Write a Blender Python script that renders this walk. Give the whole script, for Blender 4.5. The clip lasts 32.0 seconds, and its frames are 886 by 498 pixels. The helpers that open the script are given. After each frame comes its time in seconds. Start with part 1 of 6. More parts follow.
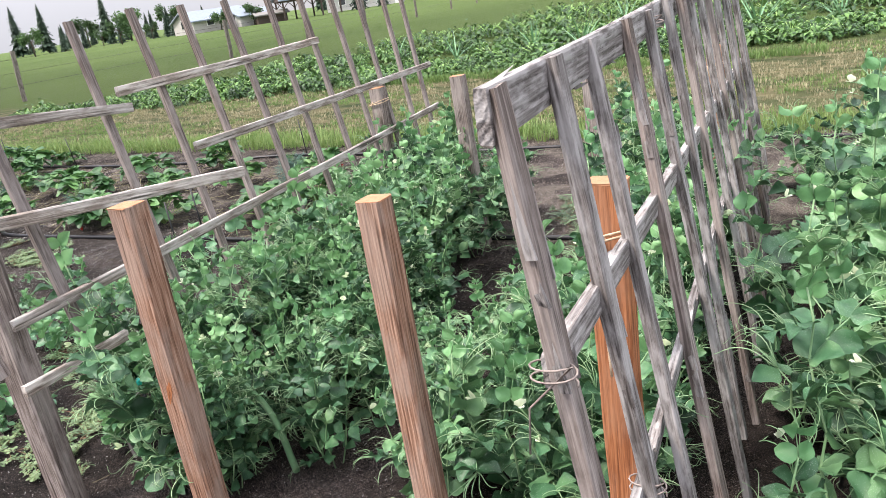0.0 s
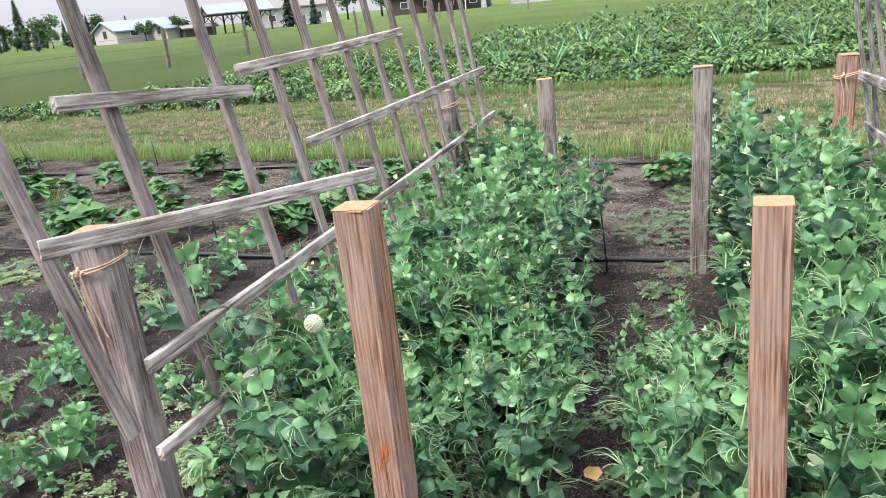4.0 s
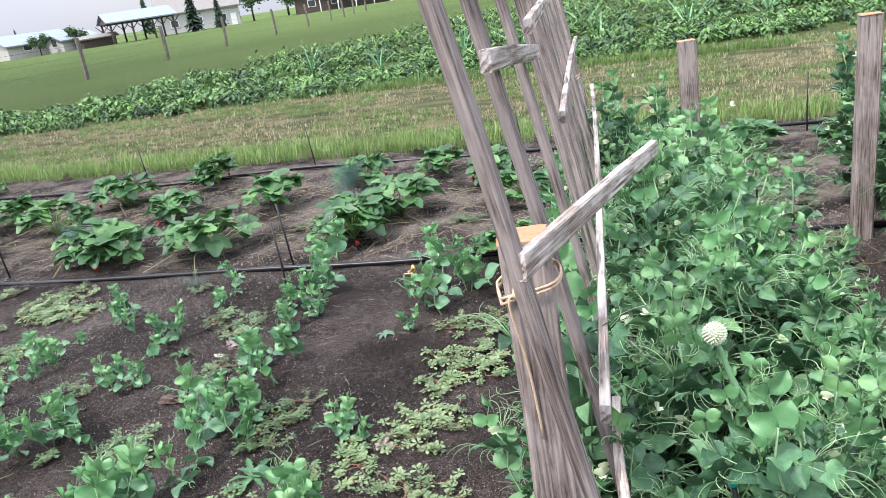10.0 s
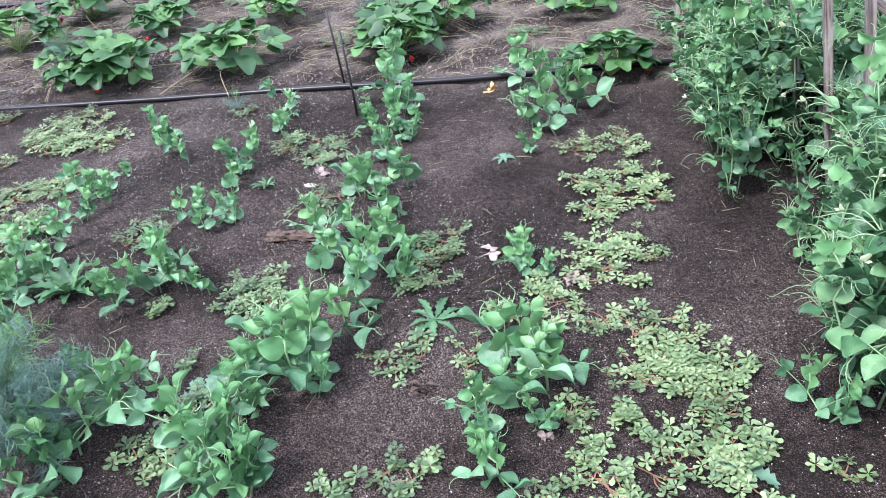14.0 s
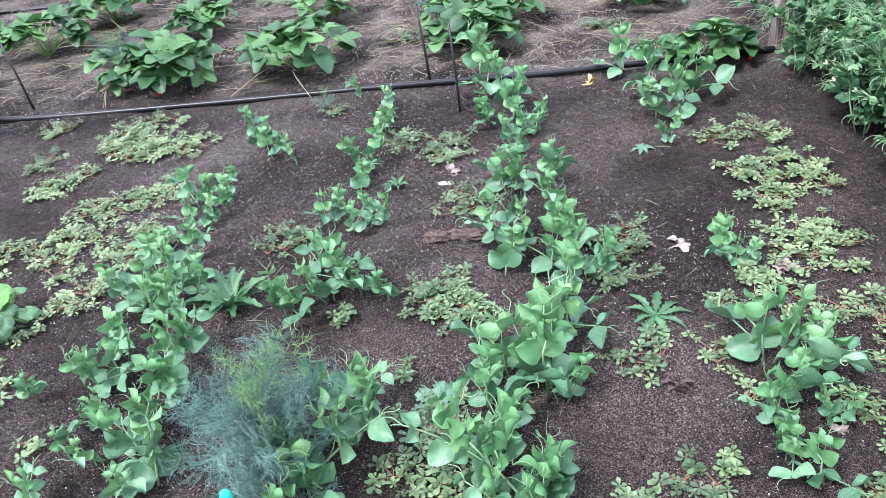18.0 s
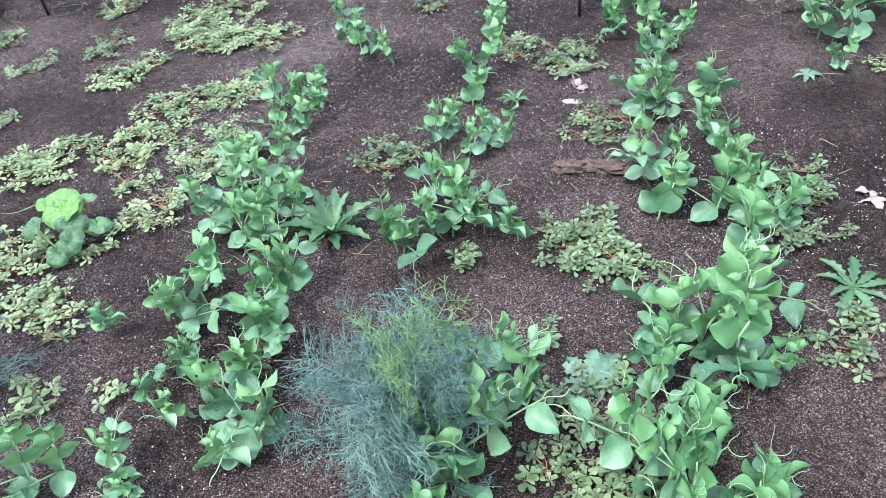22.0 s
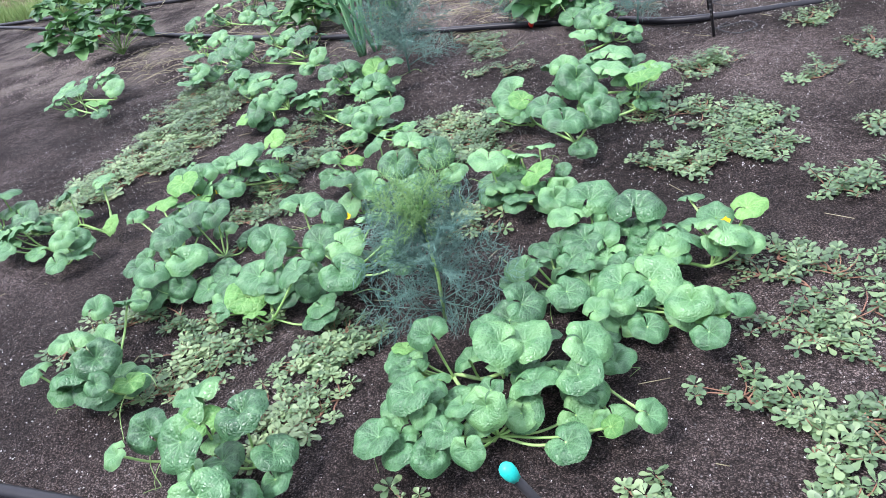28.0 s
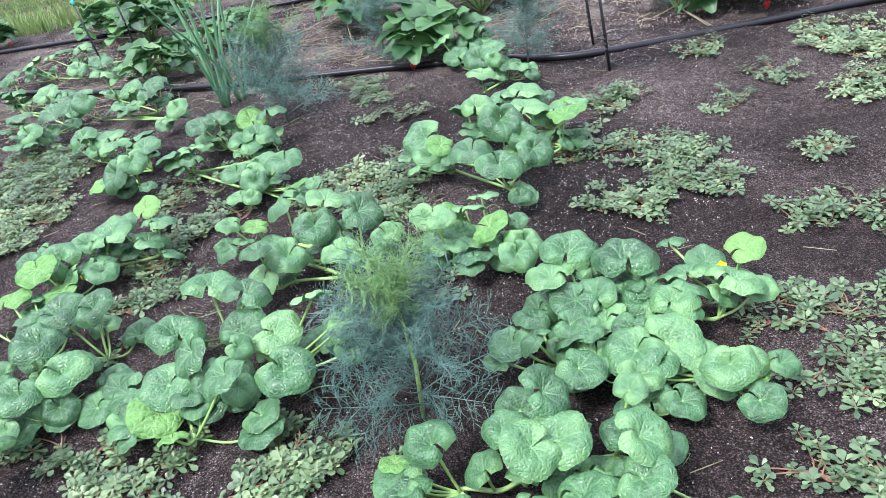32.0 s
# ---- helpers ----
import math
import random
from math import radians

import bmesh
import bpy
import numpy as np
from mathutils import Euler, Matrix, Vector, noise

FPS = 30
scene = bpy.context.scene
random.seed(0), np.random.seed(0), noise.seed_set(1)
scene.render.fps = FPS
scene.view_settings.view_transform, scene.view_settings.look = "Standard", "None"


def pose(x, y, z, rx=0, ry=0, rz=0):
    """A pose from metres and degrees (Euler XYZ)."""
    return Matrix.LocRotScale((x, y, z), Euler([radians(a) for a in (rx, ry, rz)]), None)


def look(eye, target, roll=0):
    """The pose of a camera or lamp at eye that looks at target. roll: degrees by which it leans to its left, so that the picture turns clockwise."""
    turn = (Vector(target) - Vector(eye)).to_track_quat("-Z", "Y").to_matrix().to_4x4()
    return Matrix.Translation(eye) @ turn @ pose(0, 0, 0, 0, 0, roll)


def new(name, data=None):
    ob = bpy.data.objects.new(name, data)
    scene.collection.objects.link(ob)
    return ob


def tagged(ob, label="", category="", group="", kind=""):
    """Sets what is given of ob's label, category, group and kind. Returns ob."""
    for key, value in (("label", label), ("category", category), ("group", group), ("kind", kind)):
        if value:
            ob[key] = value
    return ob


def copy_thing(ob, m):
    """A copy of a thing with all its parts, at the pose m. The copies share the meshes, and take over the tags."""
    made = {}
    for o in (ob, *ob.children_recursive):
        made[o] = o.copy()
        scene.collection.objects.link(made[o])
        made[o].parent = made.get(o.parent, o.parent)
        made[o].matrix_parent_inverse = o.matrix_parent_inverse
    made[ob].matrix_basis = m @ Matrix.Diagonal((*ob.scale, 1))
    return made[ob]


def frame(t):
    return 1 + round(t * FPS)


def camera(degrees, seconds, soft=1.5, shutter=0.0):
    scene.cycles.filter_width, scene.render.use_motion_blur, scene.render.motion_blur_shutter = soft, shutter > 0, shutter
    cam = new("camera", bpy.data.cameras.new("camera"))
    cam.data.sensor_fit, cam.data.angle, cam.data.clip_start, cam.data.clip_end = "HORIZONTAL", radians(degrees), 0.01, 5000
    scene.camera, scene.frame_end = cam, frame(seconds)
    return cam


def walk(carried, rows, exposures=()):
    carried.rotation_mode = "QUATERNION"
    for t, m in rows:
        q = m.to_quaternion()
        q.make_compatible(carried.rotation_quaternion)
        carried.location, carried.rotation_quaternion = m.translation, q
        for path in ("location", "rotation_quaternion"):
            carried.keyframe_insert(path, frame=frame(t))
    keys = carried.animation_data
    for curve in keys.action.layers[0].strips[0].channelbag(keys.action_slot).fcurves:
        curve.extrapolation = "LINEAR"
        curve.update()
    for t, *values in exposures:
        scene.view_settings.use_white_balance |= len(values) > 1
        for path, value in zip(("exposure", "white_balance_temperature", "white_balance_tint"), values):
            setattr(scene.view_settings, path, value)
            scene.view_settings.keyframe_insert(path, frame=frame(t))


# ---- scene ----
cam = camera(60.9, 32.0, soft=0.65)
PATH = [
    (0, (6.653, -3.405, 1.546), (5.663, -1.793, 0.897), -8.4),
    (0.5, (6.467, -3.321, 1.553), (5.436, -1.73, 0.915), -9.6),
    (0.7, (6.418, -3.301, 1.53), (5.393, -1.703, 0.904), -8.8),
    (1, (6.353, -3.311, 1.509), (5.34, -1.707, 0.875), -6.8),
    (1.5, (6.228, -3.321, 1.504), (5.303, -1.674, 0.845), -5.8),
    (2, (6.138, -3.348, 1.521), (5.403, -1.593, 0.903), -6.0),
    (2.5, (6.092, -3.388, 1.489), (5.491, -1.575, 0.896), -4.3),
    (3, (6.006, -3.409, 1.473), (5.329, -1.632, 0.855), -3.5),
    (3.3, (5.926, -3.412, 1.479), (5.138, -1.683, 0.854), -4.8),
    (3.5, (5.849, -3.385, 1.48), (5.0, -1.683, 0.86), -5.6),
    (5.5, (5.388, -3.44, 1.503), (4.827, -1.629, 0.867), -4.0),
    (6, (5.352, -3.468, 1.457), (4.816, -1.668, 0.77), -3.4),
    (6.5, (5.321, -3.487, 1.481), (4.736, -1.727, 0.733), -3.6),
    (7, (5.221, -3.486, 1.455), (4.411, -1.8, 0.747), -5.8),
    (7.5, (5.042, -3.405, 1.462), (4.08, -1.799, 0.758), -7.7),
    (8, (4.867, -3.337, 1.459), (3.862, -1.747, 0.778), -6.4),
    (8.5, (4.779, -3.302, 1.445), (3.76, -1.718, 0.772), -6.2),
    (9, (4.673, -3.305, 1.454), (3.768, -1.654, 0.781), -8.3),
    (9.5, (4.571, -3.309, 1.464), (3.85, -1.57, 0.79), -9.8),
    (10, (4.495, -3.367, 1.472), (3.869, -1.585, 0.816), -8.7),
    (10.5, (4.399, -3.426, 1.466), (3.644, -1.69, 0.821), -7.6),
    (11, (4.214, -3.406, 1.433), (3.311, -1.765, 0.734), -7.9),
    (11.5, (4.003, -3.322, 1.407), (3.111, -1.725, 0.597), -7.0),
    (12, (3.895, -3.279, 1.384), (3.039, -1.731, 0.451), -6.4),
    (12.5, (3.789, -3.223, 1.358), (3.042, -1.715, 0.277), -7.7),
    (13, (3.647, -3.216, 1.37), (3.055, -1.673, 0.245), -9.0),
    (13.5, (3.577, -3.234, 1.373), (3.107, -1.632, 0.271), -8.4),
    (14, (3.536, -3.252, 1.375), (3.128, -1.616, 0.3), -7.2),
    (14.5, (3.453, -3.252, 1.361), (3.022, -1.628, 0.277), -6.0),
    (15, (3.252, -3.169, 1.311), (2.776, -1.566, 0.214), -5.7),
    (15.5, (3.039, -3.112, 1.337), (2.564, -1.542, 0.193), -5.9),
    (17.5, (2.811, -3.257, 1.357), (2.557, -1.596, 0.272), -7.0),
    (18, (2.764, -3.265, 1.359), (2.491, -1.601, 0.283), -6.9),
    (18.5, (2.705, -3.242, 1.355), (2.389, -1.586, 0.278), -7.1),
    (19, (2.618, -3.216, 1.29), (2.228, -1.607, 0.168), -6.0),
    (19.5, (2.604, -3.105, 1.294), (2.272, -1.516, 0.125), -6.0),
    (20, (2.626, -3.002, 1.251), (2.478, -1.409, 0.052), -4.3),
    (20.5, (2.622, -2.974, 1.228), (2.555, -1.426, -0.037), -3.9),
    (21, (2.633, -2.907, 1.192), (2.652, -1.4, -0.122), -3.2),
    (21.5, (2.531, -2.915, 1.239), (2.392, -1.396, -0.054), -4.7),
    (22, (2.43, -2.96, 1.24), (2.08, -1.455, -0.03), -5.1),
    (22.5, (2.273, -3.001, 1.251), (1.834, -1.505, -0.001), -7.1),
    (23, (2.122, -3.052, 1.273), (1.695, -1.523, 0.056), -8.7),
    (23.5, (1.997, -3.11, 1.299), (1.54, -1.558, 0.123), -9.3),
    (24, (1.819, -3.155, 1.302), (1.218, -1.629, 0.157), -9.4),
    (24.5, (1.573, -3.143, 1.277), (0.852, -1.656, 0.15), -9.0),
    (25, (1.279, -3.145, 1.289), (0.429, -1.707, 0.19), -9.1),
    (25.5, (1.003, -3.205, 1.257), (0.114, -1.793, 0.154), -10.8),
    (26, (0.744, -3.234, 1.259), (-0.05, -1.78, 0.139), -11.6),
    (26.5, (0.496, -3.218, 1.242), (-0.287, -1.752, 0.129), -10.6),
    (28.5, (-0.262, -3.094, 0.962), (-0.796, -1.437, -0.022), -14.2),
    (29, (-0.324, -3.039, 0.95), (-0.754, -1.359, -0.046), -12.3),
    (29.5, (-0.407, -2.932, 0.948), (-0.749, -1.243, -0.067), -12.5),
    (30, (-0.446, -2.908, 0.975), (-0.77, -1.206, -0.024), -13.3),
    (30.5, (-0.433, -2.876, 0.955), (-0.64, -1.145, -0.026), -13.9),
    (31, (-0.446, -2.871, 0.957), (-0.545, -1.138, -0.037), -11.9),
    (31.5, (-0.444, -2.876, 0.962), (-0.577, -1.137, -0.018), -11.5),
    (32, (-0.461, -2.884, 0.967), (-0.653, -1.154, -0.018), -11.8),
]
walk(cam, [(t, look(eye, target, roll)) for t, eye, target, roll in PATH], [(0.0, 0.95, 7200, 16), (6.0, 0.92, 6850, 15), (10.0, 0.94, 6700, 15), (11.0, 1.03, 6650, 16), (13.0, 1.2, 6300, 19), (15.0, 1.15, 6150, 20), (22.0, 1.17, 6200, 20), (26.0, 1.02, 6250, 20), (32.0, 0.98, 6200, 20)])

# ---- world and light: a bright overcast day ----
world = bpy.data.worlds.new("sky")
scene.world = world
world.use_nodes = True
wn, wl = world.node_tree.nodes, world.node_tree.links
wn.clear()
w_out, w_bg, w_sky = wn.new("ShaderNodeOutputWorld"), wn.new("ShaderNodeBackground"), wn.new("ShaderNodeTexSky")
w_sky.sky_type, w_sky.sun_disc = "NISHITA", False
w_sky.sun_elevation, w_sky.sun_rotation = radians(58), radians(-40)
w_sky.air_density, w_sky.dust_density = 1.0, 2.0
w_co, w_no, w_ra, w_mx = wn.new("ShaderNodeTexCoord"), wn.new("ShaderNodeTexNoise"), wn.new("ShaderNodeValToRGB"), wn.new("ShaderNodeMixRGB")
w_no.inputs["Scale"].default_value, w_no.inputs["Detail"].default_value = 3.0, 5.0
w_ra.color_ramp.elements[0].position, w_ra.color_ramp.elements[1].position = 0.30, 0.52
w_ra.color_ramp.elements[0].color, w_ra.color_ramp.elements[1].color = (0.72, 0.72, 0.72, 1), (1, 1, 1, 1)
w_mx.inputs[2].default_value = (4.0, 4.4, 5.1, 1)
w_bg.inputs["Strength"].default_value = 0.086
# an overcast sky is about three times as bright overhead as at the horizon
w_sep, w_up, w_lift, w_br = wn.new("ShaderNodeSeparateXYZ"), wn.new("ShaderNodeMath"), wn.new("ShaderNodeMath"), wn.new("ShaderNodeMixRGB")
w_up.operation, w_up.inputs[1].default_value = "MAXIMUM", 0.0
w_lift.operation, w_lift.inputs[1].default_value, w_lift.inputs[2].default_value = "MULTIPLY_ADD", 3.7, 1.0
w_br.blend_type, w_br.inputs[0].default_value = "MULTIPLY", 1.0
wl.new(w_co.outputs["Generated"], w_sep.inputs[0])
wl.new(w_sep.outputs["Z"], w_up.inputs[0])
wl.new(w_up.outputs[0], w_lift.inputs[0])
wl.new(w_lift.outputs[0], w_br.inputs[2])
wl.new(w_co.outputs["Generated"], w_no.inputs["Vector"])
wl.new(w_no.outputs["Fac"], w_ra.inputs["Fac"])
wl.new(w_ra.outputs["Color"], w_mx.inputs[0])
wl.new(w_sky.outputs["Color"], w_mx.inputs[1])
wl.new(w_mx.outputs["Color"], w_br.inputs[1])
wl.new(w_br.outputs[0], w_bg.inputs["Color"])
wl.new(w_bg.outputs["Background"], w_out.inputs["Surface"])
sun = new("sun", bpy.data.lights.new("sun", "SUN"))
sun.data.energy, sun.data.angle, sun.data.color = 3.0, radians(12), (1.0, 0.98, 0.95)
sun.matrix_world = look((0, 0, 50), (16, 20, 10))

rng = random.Random(7)
U = rng.uniform


# ---- materials ----
def node_mat(name, rough=0.7, metal=0.0, spec=0.4):
    m = bpy.data.materials.new(name)
    m.use_nodes = True
    nt = m.node_tree
    b = nt.nodes["Principled BSDF"]
    b.inputs["Roughness"].default_value, b.inputs["Metallic"].default_value = rough, metal
    b.inputs["Specular IOR Level"].default_value = spec
    return m, nt.nodes, nt.links, b


def ramp(nodes, *stops):
    r = nodes.new("ShaderNodeValToRGB")
    e = r.color_ramp.elements
    while len(e) < len(stops):
        e.new(0.5)
    for k, (p, c) in enumerate(stops):
        e[k].position, e[k].color = p, (*c, 1)
    return r


def noise_node(nodes, links, scale, detail=4.0, stretch=(1, 1, 1), coords="Object", rough=0.6):
    tc, mp, n = nodes.new("ShaderNodeTexCoord"), nodes.new("ShaderNodeMapping"), nodes.new("ShaderNodeTexNoise")
    mp.inputs["Scale"].default_value = stretch
    n.inputs["Scale"].default_value, n.inputs["Detail"].default_value, n.inputs["Roughness"].default_value = scale, detail, rough
    links.new(tc.outputs[coords], mp.inputs["Vector"])
    links.new(mp.outputs["Vector"], n.inputs["Vector"])
    return n


def add_bump(nodes, links, b, height, strength=0.4, dist=0.003):
    bp = nodes.new("ShaderNodeBump")
    bp.inputs["Strength"].default_value, bp.inputs["Distance"].default_value = strength, dist
    links.new(height, bp.inputs["Height"])
    links.new(bp.outputs["Normal"], b.inputs["Normal"])


def mix(nodes, links, fac, a, b, kind="MIX"):
    m = nodes.new("ShaderNodeMixRGB")
    m.blend_type = kind
    for sock, v in ((m.inputs[0], fac), (m.inputs[1], a), (m.inputs[2], b)):
        if isinstance(v, (int, float)):
            sock.default_value = v
        elif isinstance(v, tuple):
            sock.default_value = (*v, 1)
        else:
            links.new(v, sock)
    return m.outputs[0]


def leaf_mat(name, dark, mid, light, rough=0.5, glow=0.25, spots=0.0, bump_scale=90, bump=0.3, vein=None):
    m, n, l, b = node_mat(name, rough, 0, 0.47)
    big, fine = noise_node(n, l, 9, 3), noise_node(n, l, bump_scale, 4)
    fine_out = fine.outputs["Fac"]
    r = ramp(n, (0.25, dark), (0.5, mid), (0.78, light))
    info = n.new("ShaderNodeObjectInfo")
    isl = n.new("ShaderNodeNewGeometry")
    add, sub = n.new("ShaderNodeMath"), n.new("ShaderNodeMath")
    add.operation, sub.operation = "ADD", "MULTIPLY_ADD"
    l.new(isl.outputs["Random Per Island"], add.inputs[0])
    l.new(info.outputs["Random"], add.inputs[1])
    l.new(add.outputs[0], sub.inputs[0])
    sub.inputs[1].default_value, sub.inputs[2].default_value = 0.34, -0.34
    fac = n.new("ShaderNodeMath")
    l.new(big.outputs["Fac"], fac.inputs[0])
    l.new(sub.outputs[0], fac.inputs[1])
    l.new(fac.outputs[0], r.inputs["Fac"])
    col = r.outputs["Color"]
    if vein:
        at = n.new("ShaderNodeAttribute")
        at.attribute_name = "vein"
        col = mix(n, l, at.outputs["Fac"], col, vein)
        net, tv = n.new("ShaderNodeTexVoronoi"), n.new("ShaderNodeTexCoord")
        net.feature, net.inputs["Scale"].default_value = "DISTANCE_TO_EDGE", 150
        l.new(tv.outputs["Object"], net.inputs["Vector"])
        nr = ramp(n, (0.0, (0.22, 0.22, 0.22)), (0.09, (0, 0, 0)))
        l.new(net.outputs["Distance"], nr.inputs["Fac"])
        col = mix(n, l, nr.outputs["Color"], col, vein)
        relief = ramp(n, (0.0, (0, 0, 0)), (0.35, (1, 1, 1)))
        l.new(net.outputs["Distance"], relief.inputs["Fac"])
        fine_out = relief.outputs["Color"]
    if spots:
        vo = n.new("ShaderNodeTexVoronoi")
        vo.inputs["Scale"].default_value = 430
        tc = n.new("ShaderNodeTexCoord")
        l.new(tc.outputs["Object"], vo.inputs["Vector"])
        sr = ramp(n, (0.16, (spots,) * 3), (0.30, (0, 0, 0)))
        l.new(vo.outputs["Distance"], sr.inputs["Fac"])
        patch = ramp(n, (0.40, (0, 0, 0)), (0.55, (1, 1, 1)))
        l.new(big.outputs["Fac"], patch.inputs["Fac"])
        col = mix(n, l, mix(n, l, 1.0, sr.outputs["Color"], patch.outputs["Color"], "MULTIPLY"), col, (0.55, 0.68, 0.58))
    l.new(col, b.inputs["Base Color"])
    add_bump(n, l, b, fine_out, bump, 0.004)
    tr, ms = n.new("ShaderNodeBsdfTranslucent"), n.new("ShaderNodeMixShader")
    l.new(mix(n, l, 0.5, col, light), tr.inputs["Color"])
    ms.inputs["Fac"].default_value = glow
    l.new(b.outputs["BSDF"], ms.inputs[1])
    l.new(tr.outputs["BSDF"], ms.inputs[2])
    l.new(ms.outputs["Shader"], n["Material Output"].inputs["Surface"])
    return m


def plain_mat(name, a, c, scale=20, rough=0.7, bump=0.2, metal=0.0, spec=0.4, stretch=(1, 1, 1)):
    m, n, l, b = node_mat(name, rough, metal, spec)
    nz, fi = noise_node(n, l, scale, 5, stretch), noise_node(n, l, scale * 7, 3, stretch)
    r = ramp(n, (0.3, a), (0.7, c))
    l.new(mix(n, l, 0.35, nz.outputs["Fac"], fi.outputs["Fac"]), r.inputs["Fac"])
    l.new(r.outputs["Color"], b.inputs["Base Color"])
    add_bump(n, l, b, fi.outputs["Fac"], bump, 0.003)
    return m


def wood_mat(name, dark, mid, light, grey=(0.35, 0.32, 0.29), worn=0.4, rough=0.85, crack=0.6, flake=16):
    m, n, l, b = node_mat(name, rough, 0, 0.2)
    grain = noise_node(n, l, 165, 5, (1, 1, 0.04))
    fine = noise_node(n, l, 380, 3, (1, 1, 0.025))
    blotch = noise_node(n, l, flake, 6, (1, 1, 0.3))
    split = noise_node(n, l, 48, 2, (1, 1, 0.04))
    tw, mw, rings = n.new("ShaderNodeTexCoord"), n.new("ShaderNodeMapping"), n.new("ShaderNodeTexWave")
    mw.inputs["Location"].default_value, mw.inputs["Scale"].default_value = (0.13, 0.09, 0), (1, 1, 0.06)
    rings.wave_type, rings.rings_direction = "RINGS", "Z"
    for key, value in (("Scale", 33), ("Distortion", 6.0), ("Detail", 3), ("Detail Scale", 1.2), ("Detail Roughness", 0.6)):
        rings.inputs[key].default_value = value
    l.new(tw.outputs["Object"], mw.inputs["Vector"])
    l.new(mw.outputs["Vector"], rings.inputs["Vector"])
    info = n.new("ShaderNodeObjectInfo")
    r = ramp(n, (0.43, dark), (0.5, mid), (0.58, light))
    lines = ramp(n, (0.1, (0.468, 0.468, 0.468)), (0.9, (0.53, 0.53, 0.53)))
    l.new(rings.outputs["Fac"], lines.inputs["Fac"])
    l.new(mix(n, l, 0.5, mix(n, l, 0.5, grain.outputs["Fac"], fine.outputs["Fac"]), lines.outputs["Color"]), r.inputs["Fac"])
    wr = ramp(n, (0.44, (0, 0, 0)), (0.58, (worn,) * 3))
    l.new(blotch.outputs["Fac"], wr.inputs["Fac"])
    col = mix(n, l, wr.outputs["Color"], r.outputs["Color"], grey)
    cr = ramp(n, (0.33, (crack,) * 3), (0.40, (0, 0, 0)))
    l.new(split.outputs["Fac"], cr.inputs["Fac"])
    col = mix(n, l, cr.outputs["Color"], col, tuple(v * 0.35 for v in dark))
    tone = ramp(n, (0, (0.82, 0.82, 0.82)), (1, (1.12, 1.1, 1.08)))
    l.new(info.outputs["Random"], tone.inputs["Fac"])
    l.new(mix(n, l, 1.0, col, tone.outputs["Color"], "MULTIPLY"), b.inputs["Base Color"])
    add_bump(n, l, b, mix(n, l, 0.25, mix(n, l, 0.5, grain.outputs["Fac"], split.outputs["Fac"]), rings.outputs["Fac"]), 0.8, 0.005)
    return m


PEA = leaf_mat("pea_leaf", (0.008, 0.040, 0.018), (0.044, 0.140, 0.060), (0.185, 0.355, 0.160), 0.5, 0.10, 0.35)
PEA_BLUE = leaf_mat("pea_seedling_leaf", (0.027, 0.095, 0.045), (0.080, 0.205, 0.102), (0.20, 0.375, 0.215), 0.46, 0.16, 0.4)
PEA_TIP = leaf_mat("pea_young_leaf", (0.058, 0.185, 0.072), (0.115, 0.285, 0.115), (0.21, 0.41, 0.175), 0.45, 0.25, 0.2)
PEA_STEM = leaf_mat("pea_stem", (0.14, 0.27, 0.13), (0.23, 0.39, 0.20), (0.36, 0.52, 0.30), 0.5, 0.1)
PETAL = leaf_mat("pea_petal", (0.5, 0.62, 0.36), (0.72, 0.80, 0.58), (0.85, 0.88, 0.76), 0.5, 0.3)
CUC = leaf_mat("cucumber_leaf", (0.013, 0.055, 0.021), (0.046, 0.142, 0.052), (0.15, 0.31, 0.112), 0.4, 0.06, 0.14, 150, 0.4, (0.16, 0.32, 0.15))
CUC_TIP = leaf_mat("cucumber_young_leaf", (0.065, 0.21, 0.05), (0.115, 0.29, 0.07), (0.18, 0.38, 0.10), 0.5, 0.3, 0.1, 130, 0.5, (0.34, 0.55, 0.2))
CUC_STEM = leaf_mat("cucumber_stem", (0.16, 0.32, 0.08), (0.25, 0.44, 0.13), (0.36, 0.54, 0.2), 0.55, 0.1)
PURS = leaf_mat("purslane_leaf", (0.042, 0.084, 0.037), (0.104, 0.176, 0.078), (0.215, 0.295, 0.138), 0.42, 0.12, 0, 200, 0.1)
PURS_STEM = plain_mat("purslane_stem", (0.16, 0.07, 0.05), (0.28, 0.16, 0.095))
DILL = leaf_mat("dill_thread", (0.045, 0.115, 0.10), (0.09, 0.195, 0.16), (0.18, 0.31, 0.245), 0.6, 0.1)
DILL_TIP = leaf_mat("dill_young_thread", (0.08, 0.20, 0.07), (0.14, 0.30, 0.10), (0.24, 0.42, 0.15), 0.6, 0.15)
STRAWB = leaf_mat("strawberry_leaf", (0.014, 0.056, 0.022), (0.038, 0.118, 0.038), (0.10, 0.23, 0.07), 0.5, 0.2, 0, 60, 0.6)
BUSH = leaf_mat("bush_leaf", (0.012, 0.042, 0.013), (0.042, 0.115, 0.030), (0.125, 0.255, 0.065), 0.55, 0.12)
WEED = leaf_mat("weed_leaf", (0.025, 0.085, 0.038), (0.055, 0.150, 0.062), (0.12, 0.25, 0.11), 0.5, 0.15)
PALE = leaf_mat("pale_weed_leaf", (0.045, 0.115, 0.07), (0.085, 0.18, 0.115), (0.155, 0.27, 0.18), 0.6, 0.15, 0.4)
ONION = leaf_mat("onion_leaf", (0.06, 0.18, 0.085), (0.12, 0.28, 0.14), (0.2, 0.38, 0.2), 0.4, 0.1)
GRASS = leaf_mat("grass_blade", (0.075, 0.15, 0.04), (0.14, 0.24, 0.065), (0.25, 0.33, 0.12), 0.6, 0.25)
